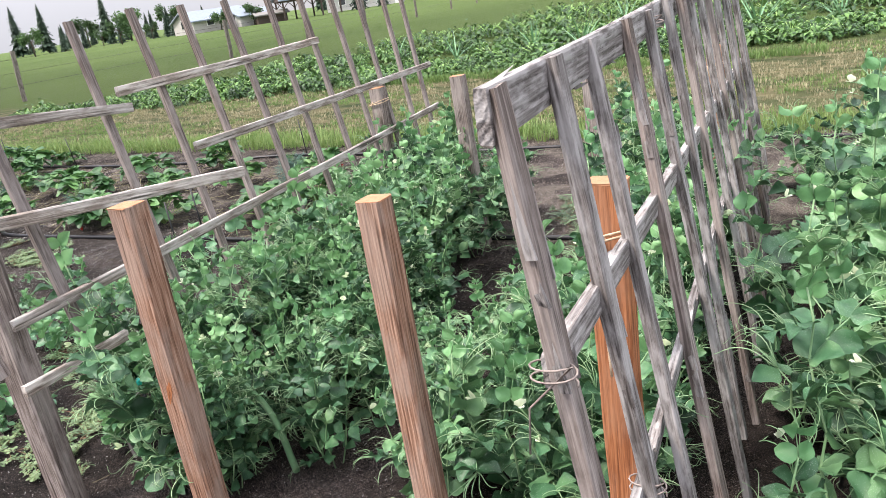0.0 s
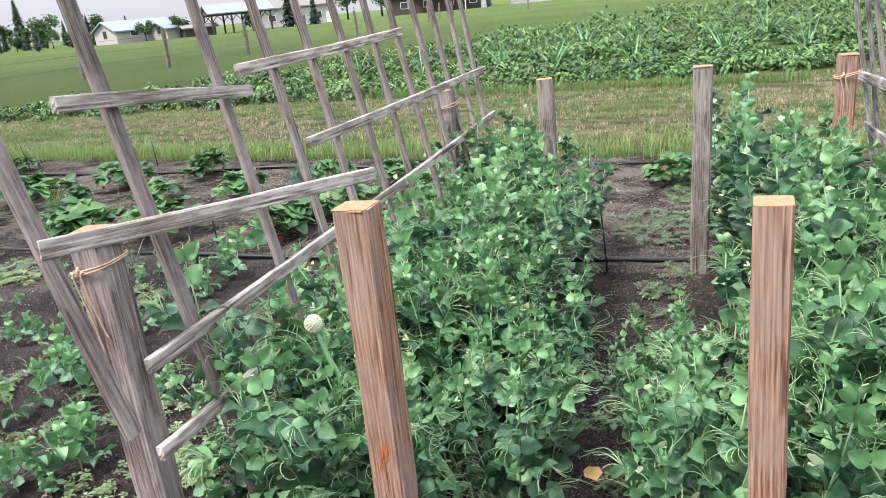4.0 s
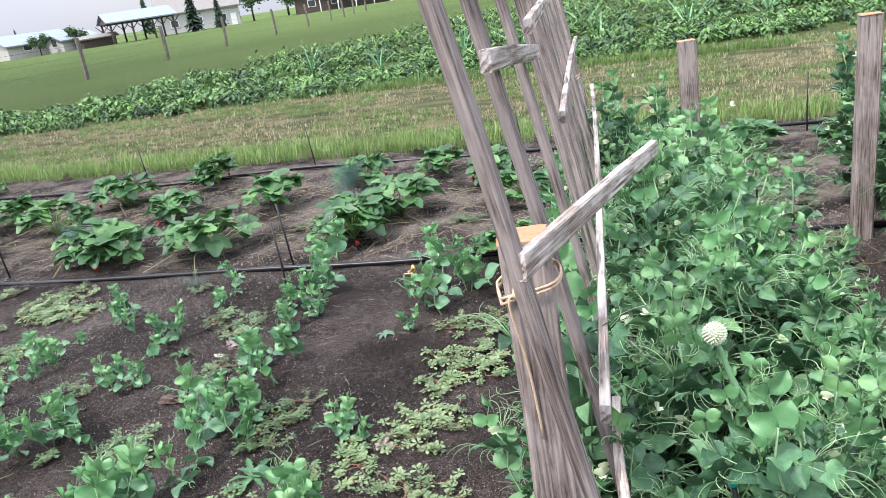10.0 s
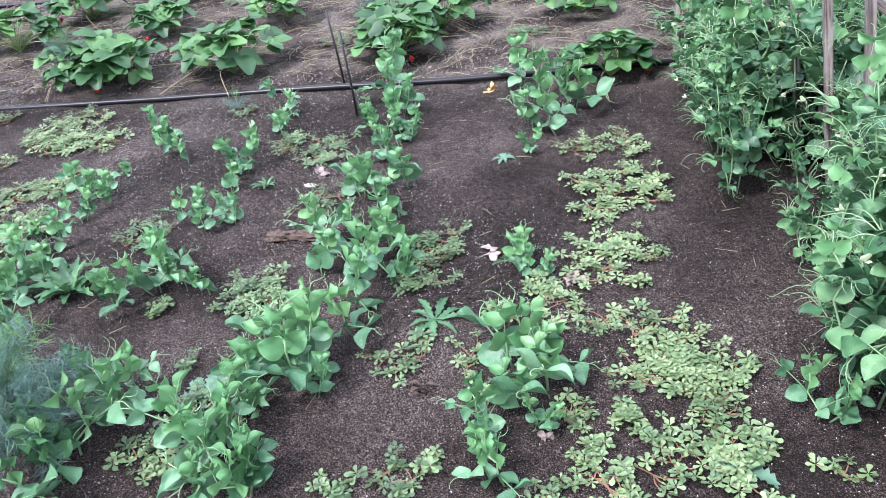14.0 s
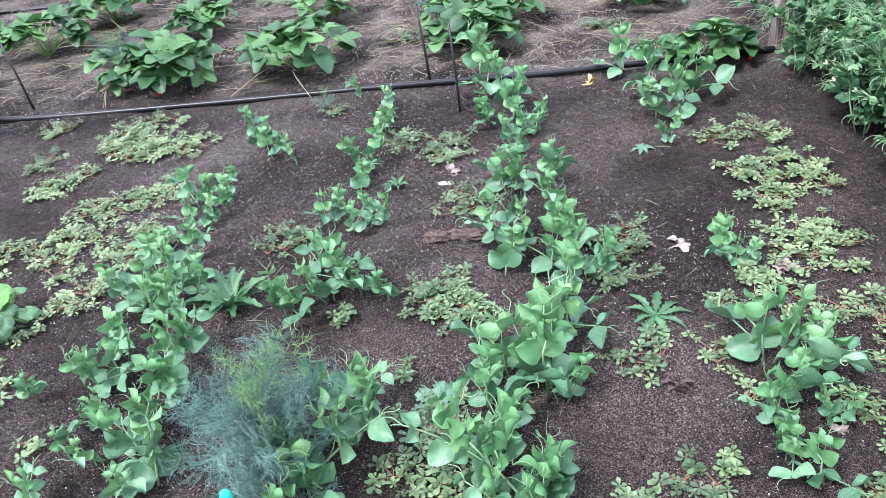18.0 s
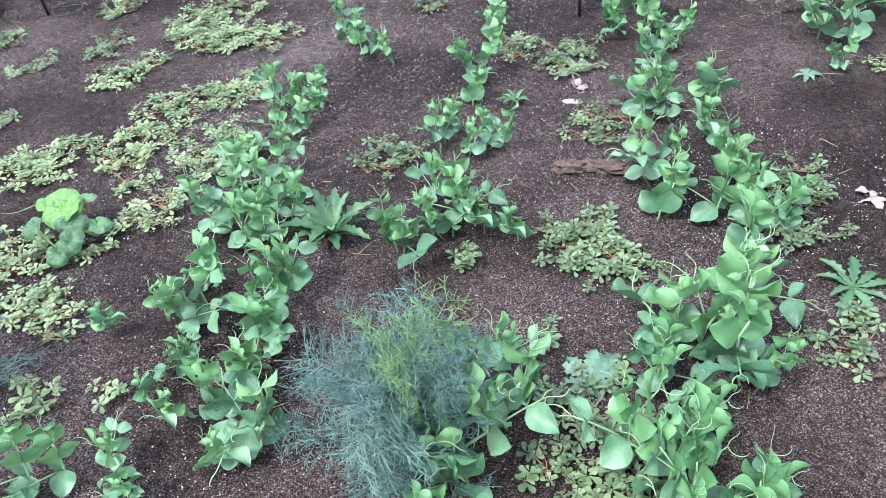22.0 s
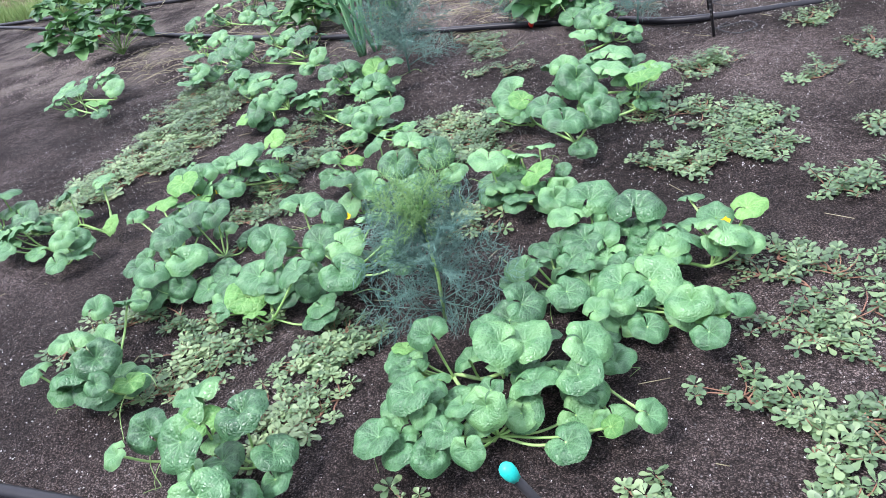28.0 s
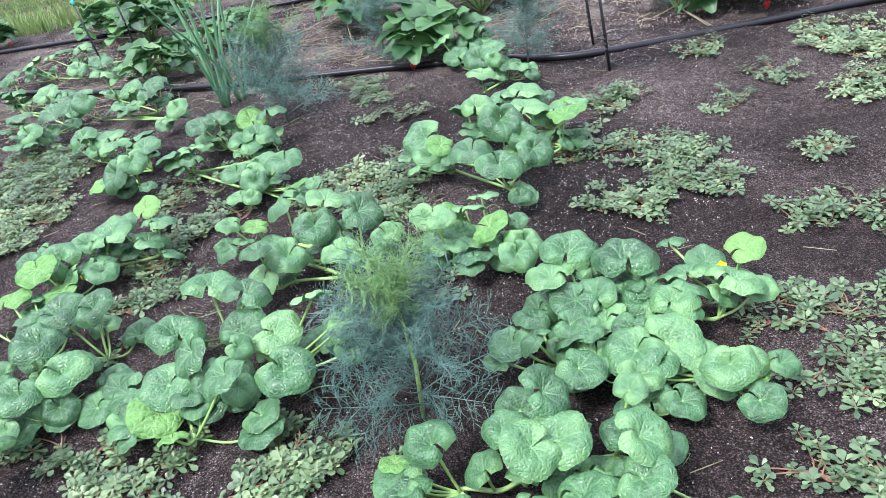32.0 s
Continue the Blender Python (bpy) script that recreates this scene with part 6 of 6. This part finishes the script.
# ---- rows of leafy bushes beyond the turf ----
def bush_pieces(seed, size=0.42, leaves=190):
    r, pcs = random.Random(seed), []
    for k in range(leaves):
        a, q = r.uniform(0, 6.28), math.sqrt(r.random())
        bump = 0.75 + 0.35 * noise.noise((2 * math.cos(a) + seed, 2 * math.sin(a), q))
        x, y = size * q * bump * math.cos(a), size * q * bump * math.sin(a)
        z = size * (0.15 + 1.0 * r.random() ** 0.5 * (1 - 0.6 * q * q)) * bump
        ll = r.uniform(0.08, 0.15)
        pcs.append(moved(leaf(ll, ll * 0.65, 0.3, 0.3, 2, 1.6), Matrix.Translation((x, y, z)) @ Matrix.Rotation(a - 1.57 + r.uniform(-0.7, 0.7), 4, "Z") @ Matrix.Rotation(radians(r.uniform(-50, 30)), 4, "X")))
    for k in range(8):
        a = r.uniform(0, 6.28)
        pcs.append(tube([(0.05 * math.cos(a), 0.05 * math.sin(a), 0), (0.3 * size * math.cos(a), 0.3 * size * math.sin(a), size * 0.45), (0.7 * size * math.cos(a), 0.7 * size * math.sin(a), size * 0.7)], 0.006, 4, 1))
    return pcs


BUSHES = [mesh_of("bush", bush_pieces(k), [BUSH, CUC_STEM]) for k in range(6)]
for y, x0, x1, step, sz in ((8.85, -10.5, 9, 0.42, 0.95), (9.4, -10.2, 9, 0.42, 1.1), (10.0, -9.5, 9.5, 0.46, 1.2), (10.7, -9, 10, 0.5, 1.2), (13.6, -8, 12, 0.6, 1.2), (14.6, -8, 12, 0.62, 1.25)):
    x = x0
    while x < x1:
        b = put("leafy_bush", rng.choice(BUSHES), None, place(x + U(-0.12, 0.12), y + 0.17 * x + U(-0.2, 0.2), -0.02, None, sz * U(0.5, 0.95)))
        tagged(b, "low leafy green bush in a long row", "bush", "bush rows")
        x += step * U(0.85, 1.2)
LOW_BUSHES = [[(v, f, k) for v, f, k in bush_pieces(20 + j, 0.42, 60)] for j in range(4)]
far_rows = []
for y, x0, x1, step, sz in ((17.5, -7, 14, 0.6, 1.4), (19, -7, 14, 0.65, 1.4), (21.2, -5, 16, 0.75, 1.5), (23, -5, 18, 0.8, 1.6), (25.5, -4, 20, 0.9, 1.7), (28.5, -3, 23, 1.0, 1.8), (32, -2, 26, 1.1, 1.9), (36.5, 0, 30, 1.3, 2.0)):
    x = x0
    while x < x1:
        far_rows.append((place(x + U(-0.12, 0.12), y + 0.17 * x + U(-0.3, 0.3), -0.02, None, sz * U(0.5, 0.95)), rng.randrange(4)))
        x += step * U(0.85, 1.2)
scatter("far_bushes", LOW_BUSHES, [BUSH, CUC_STEM], far_rows, "long rows of low leafy bushes farther off", "bush")


STRAPS = [mesh_of("strap_leaf", [leaf(0.9, 0.035, 0.4, 0.12 + 0.15 * k, 5, 1.0)], [ONION]) for k in range(3)]
for x, y, s in ((1.5, 11.3, 1.0), (3.0, 11.6, 1.1), (0.2, 12.0, 0.9), (4.6, 12.2, 1.2), (2.2, 15.8, 1.2), (6.0, 12.0, 1.0), (-1.6, 11.8, 0.9), (5.2, 16.2, 1.3), (7.4, 12.6, 1.1), (-3.4, 12.2, 0.9), (0.9, 16.4, 1.2)):
    clump = thing("strap_leaved_clump", "tall clump of strap-shaped leaves among bushes", "plant clump", "strap-leaved clumps", at=(x, y, -0.02))
    for k in range(12):
        put("leaf", rng.choice(STRAPS), clump, Matrix.Rotation(U(0, 6.28), 4, "Z") @ Matrix.Rotation(radians(U(45, 85)), 4, "X") @ Matrix.Scale(s * U(0.6, 1), 4))


# ---- fence beyond ----
fence = thing("field_fence", "old wooden post and wire fence round the field", "fence")
fence_line = [(-16.8, 8.0 + 0), (-16.9, 11.2), (-17.6, 16.9), (-17.2, 20.8), (-18.0, 27.0), (-18.6, 33.0), (-19.4, 40.0), (-20.6, 47.0), (-22.0, 54.0), (-24.0, 61.0), (-26.0, 68.0), (-27.5, 75.0), (-20, 78), (-12, 80), (-4, 82), (4, 84), (12, 86), (20, 88)]
for k, (x, y) in enumerate(fence_line):
    put("post", mesh_of("post", [bar_piece(1.65, 0.13, 0.13, 0.02, 5, 900 + k)], [FENCEWOOD], False), fence, pose(x, y, -0.1, 0, U(-4, 4), U(0, 90)))
for h in (0.5, 0.9, 1.3):
    put("wire", mesh_of("wire", [tube([(x, y, h) for x, y in fence_line], 0.006, 4)], [PLASTIC]), fence)


# ---- houses and barns far off ----
def box_bm(x0, x1, y0, y1, z0, z1):
    bm = bmesh.new()
    bmesh.ops.create_cube(bm, size=1, matrix=Matrix.Translation(((x0 + x1) / 2, (y0 + y1) / 2, (z0 + z1) / 2)) @ Matrix.Diagonal((x1 - x0, y1 - y0, z1 - z0, 1)))
    return bm


def mesh_to_bm(pieces):
    bm = bmesh.new()
    me = mesh_of("brace", pieces, [])
    bm.from_mesh(me)
    bpy.data.meshes.remove(me)
    return bm


def house(x, y, turn, w, d, h, rise, wall, roof, label, windows=3, door=True, porch=False, category="house", name="house"):
    t = thing(name, label, category, at=(x, y, 0))
    t.rotation_euler = (0, 0, radians(turn))
    bm = bmesh.new()
    a, b = w / 2, d / 2
    v = [bm.verts.new(p) for p in ((-a, -b, 0), (a, -b, 0), (a, b, 0), (-a, b, 0), (-a, -b, h), (a, -b, h), (a, b, h), (-a, b, h), (-a, 0, h + rise), (a, 0, h + rise))]
    for q in ((0, 1, 5, 4), (2, 3, 7, 6), (1, 2, 6, 9, 5), (3, 0, 4, 8, 7), (4, 5, 9, 8), (6, 7, 8, 9)):
        bm.faces.new([v[i] for i in q])
    part("wall", bm, wall, t)
    e = 0.5
    for s in (-1, 1):
        bm = bmesh.new()
        low, top = (s * (b + e), h - rise * e / b), (0, h + rise)
        vs = [bm.verts.new((px, py, pz + dz)) for dz in (0.05, 0.25) for px, (py, pz) in ((-a - e, low), (a + e, low), (a + e, top), (-a - e, top))]
        for q in ((0, 1, 2, 3), (4, 5, 6, 7), (0, 1, 5, 4), (1, 2, 6, 5), (2, 3, 7, 6), (3, 0, 4, 7)):
            bm.faces.new([vs[i] for i in q])
        bmesh.ops.recalc_face_normals(bm, faces=bm.faces)
        part("roof_slope", bm, roof, t)
    for k in range(windows):
        cx = -a + w * (k + 0.7) / (windows + 0.4)
        f = part("window", box_bm(cx - 0.75, cx + 0.75, -b - 0.08, -b + 0.02, 1.0, 2.3), TRIM, t)
        part("pane", box_bm(cx - 0.62, cx + 0.62, -b - 0.11, -b - 0.07, 1.12, 2.18), GLASS, f)
    if door:
        part("door", box_bm(a - 1.6, a - 0.6, -b - 0.07, -b + 0.02, 0, 2.1), TRIM, t)
    for s in (-1, 1):
        part("gable_window", box_bm(s * a - 0.06, s * a + 0.06, -0.6, 0.6, 1.0, 2.2), GLASS, t)
    if porch:
        bm = box_bm(-a * 0.5, a * 0.9, -b - 2.6, -b + 0.1, h - 0.1, h + 0.1)
        part("porch_roof", bm, roof, t)
        for k in range(5):
            px = -a * 0.5 + 0.1 + k * (a * 1.4 - 0.2) / 4
            part("porch_post", box_bm(px - 0.09, px + 0.09, -b - 2.5, -b - 2.3, 0, h - 0.1), TRIM, t)
        bm = bmesh.new()
        vs = [bm.verts.new(p) for p in ((-a * 0.1, -b - 2.7, h + 0.1), (a * 0.9, -b - 2.7, h + 0.1), (a * 0.4, -b - 2.7, h + rise * 0.8), (-a * 0.1, 0, h + 0.1), (a * 0.9, 0, h + 0.1), (a * 0.4, 0, h + rise * 0.8))]
        for q in ((0, 1, 2), (5, 4, 3), (1, 4, 5, 2), (0, 2, 5, 3), (0, 3, 4, 1)):
            bm.faces.new([vs[i] for i in q])
        part("porch_gable", bm, WALL_DARK, t)
    return t


house(-56, 137, 18, 19, 10, 3.2, 3.0, WALL_DARK, ROOF_GREY, "dark brown bungalow with white trim and a gabled porch", 4, True, True)
house(-40, 150, 18, 12, 10, 6.5, 0.8, WALL_WHITE, ROOF_GREY, "tall pale blank-walled building beside the bungalow", 0, False)
house(-84, 129, 30, 15, 9, 3.6, 2.8, WALL_WHITE, ROOF_GREY, "white two-storey farmhouse with a grey roof", 3)
house(-98, 100, 72, 11, 8, 2.0, 1.5, WALL_GREY, ROOF_BLUE, "cream-grey farmhouse with a blue-grey metal roof", 2)
house(-90.5, 101.5, 72, 6, 5, 1.7, 0.9, WALL_WHITE, ROOF_BLUE, "low white shed with a blue-grey metal roof", 0, False, False, "shed", "farm_shed")
house(-85, 101, 50, 5, 4, 1.3, 0.4, WALL_DARK, ROOF_GREY, "low dark wooden shed beside the pavilion", 0, False, False, "shed", "farm_shed")

pavilion = thing("pavilion", "open timber pavilion with a pale metal roof on posts", "pavilion", at=(-79, 104, 0))
pavilion.rotation_euler = (0, 0, radians(50))
for s in (-1, 1):
    bm = bmesh.new()
    vs = [bm.verts.new((px, py, pz + dz)) for dz in (0, 0.18) for px, py, pz in ((-5.5, s * 4.2, 3.1), (5.5, s * 4.2, 3.1), (5.5, 0, 4.6), (-5.5, 0, 4.6))]
    for q in ((0, 1, 2, 3), (4, 5, 6, 7), (0, 1, 5, 4), (1, 2, 6, 5), (2, 3, 7, 6), (3, 0, 4, 7)):
        bm.faces.new([vs[i] for i in q])
    bmesh.ops.recalc_face_normals(bm, faces=bm.faces)
    part("roof_slope", bm, ROOF_BLUE, pavilion)
    part("beam", box_bm(-5, 5, s * 3.6 - 0.12, s * 3.6 + 0.12, 2.9, 3.2), WALL_DARK, pavilion)
    for px in (-4.8, -1.6, 1.6, 4.8):
        part("post", box_bm(px - 0.13, px + 0.13, s * 3.6 - 0.13, s * 3.6 + 0.13, 0, 2.9), WALL_DARK, pavilion)
        for e in (-1, 1):
            part("brace", mesh_to_bm([tube([(px, s * 3.6, 1.9), (px + e * 1.0, s * 3.6, 2.95)], 0.09, 4)]), WALL_DARK, pavilion)
for s in (-1, 1):
    bm = bmesh.new()
    vs = [bm.verts.new((s * 5.1 + dx, py, pz)) for dx in (-0.05, 0.05) for py, pz in ((-3.9, 3.1), (3.9, 3.1), (0, 4.5))]
    for q in ((0, 1, 2), (5, 4, 3), (0, 1, 4, 3), (1, 2, 5, 4), (2, 0, 3, 5)):
        bm.faces.new([vs[i] for i in q])
    part("gable", bm, WALL_DARK, pavilion)


# ---- trees on the skyline ----
def conifer(seed, h):
    r = random.Random(seed)
    trunk = mesh_of("trunk", [tube([(0, 0, -0.2), (0.05, 0, h * 0.5), (0, 0, h * 0.98)], [h * 0.02, h * 0.013, 0.03], 7)], [BARK])
    pcs = []
    for k in range(190):
        u = k / 190
        z, a = h * (0.1 + 0.88 * u), k * 2.4 + r.uniform(-0.4, 0.4)
        reach = h * 0.2 * (1 - u) ** 0.8 * r.uniform(0.65, 1.15) + 0.15
        m = Matrix.Translation((0, 0, z)) @ Matrix.Rotation(a, 4, "Z") @ Matrix.Rotation(radians(r.uniform(-28, 4)), 4, "X")
        pcs.append(moved(leaf(reach, reach * 0.55, -0.5, 0.25, 3, 1.2, 0, 0.08), m))
        pcs.append(moved(leaf(reach * 0.8, reach * 0.4, 0.6, 0.4, 3, 1.2, 0, 0.1), m @ Matrix.Rotation(0.5, 4, "Z")))
    return trunk, mesh_of("crown", pcs, [CONIFER])


def broadleaf(seed, h):
    r = random.Random(seed)
    limbs = [tube([(0, 0, -0.2), (0.1, 0, h * 0.3), (0, 0.1, h * 0.6)], [h * 0.03, h * 0.022, h * 0.01], 7)]
    tips = []
    for k in range(9):
        a, z = r.uniform(0, 6.28), h * r.uniform(0.25, 0.5)
        e = (h * 0.28 * math.cos(a), h * 0.28 * math.sin(a), z + h * r.uniform(0.1, 0.4))
        limbs.append(tube([(0, 0, z), (e[0] * 0.5, e[1] * 0.5, (z + e[2]) / 2 + 0.1), e], [h * 0.012, h * 0.008, 0.02], 5))
        tips.append(Vector(e))
    pcs = []
    for k in range(1100):
        c = r.choice(tips)
        d = Vector((r.gauss(0, 1), r.gauss(0, 1), r.gauss(0, 0.8))) * h * 0.075
        ll = h * r.uniform(0.05, 0.09)
        pcs.append(moved(leaf(ll, ll * 0.8, 0.4, 0.3, 2, 1.6), Matrix.Translation(c + d) @ Euler((r.uniform(-1, 1), r.uniform(-1, 1), r.uniform(0, 6.28))).to_matrix().to_4x4()))
    return mesh_of("trunk", limbs, [BARK]), mesh_of("crown", pcs, [BROAD])


CONIFERS, BROADS = [conifer(k, 10) for k in range(3)], [broadleaf(k, 8) for k in range(3)]


def tree(x, y, size, kinds, label):
    t = thing("tree", label, "tree", "skyline trees")
    t.matrix_basis = place(x, y, 0, None, size)
    trunk, crown = rng.choice(kinds)
    put("trunk", trunk, t)
    put("crown", crown, t)


for x, y, s in ((-96, 128, 1.15), (-62, 160, 0.9), (-98, 92, 0.45), (-104, 90, 0.6), (-112, 92, 0.5), (-116, 88, 0.6), (-120, 86, 0.5), (-124, 88, 0.65), (-128, 84, 0.55), (-134, 80, 0.5), (-142, 76, 0.6), (-150, 72, 0.5), (-158, 66, 0.6), (-166, 60, 0.5), (-172, 52, 0.6), (-180, 44, 0.55)):
    tree(1.5 * x, 1.5 * y, 1.05 * s, CONIFERS, "dark conifer on the skyline behind the farm")
for x, y, s in ((-109, 101, 0.46), (-112, 102, 0.5), (-114, 100, 0.4), (-117, 103, 0.55), (-120, 101, 0.42), (-123, 100, 0.5), (-126, 98, 0.4), (-130, 97, 0.5), (-72, 109, 0.85), (-69, 112, 0.6), (-108, 108, 0.5), (-134, 95, 0.5), (-118, 108, 0.6)):
    tree(x, y, s, CONIFERS if s > 0.44 else BROADS, "dark tree beside the farm buildings")
for k in range(26):
    a = radians(138 + 1.9 * k + rng.uniform(-0.7, 0.7))
    tree(190 * math.cos(a), 190 * math.sin(a), rng.uniform(0.75, 1.25), CONIFERS + BROADS, "distant dark tree in the wood's edge")
for x, y, s in ((-80, 142, 1.0), (-66, 148, 1.1), (-72, 146, 0.9), (-60, 152, 1.0), (-76, 150, 1.1), (-88, 100, 0.5), (-92, 96, 0.45), (-108, 88, 0.55), (-124, 82, 0.6), (-138, 74, 0.55), (-154, 64, 0.6), (-170, 50, 0.6), (-20, 165, 0.9), (0, 170, 1.0), (24, 175, 1.0)):
    tree(x, y, s, BROADS, "leafy green tree behind the houses")
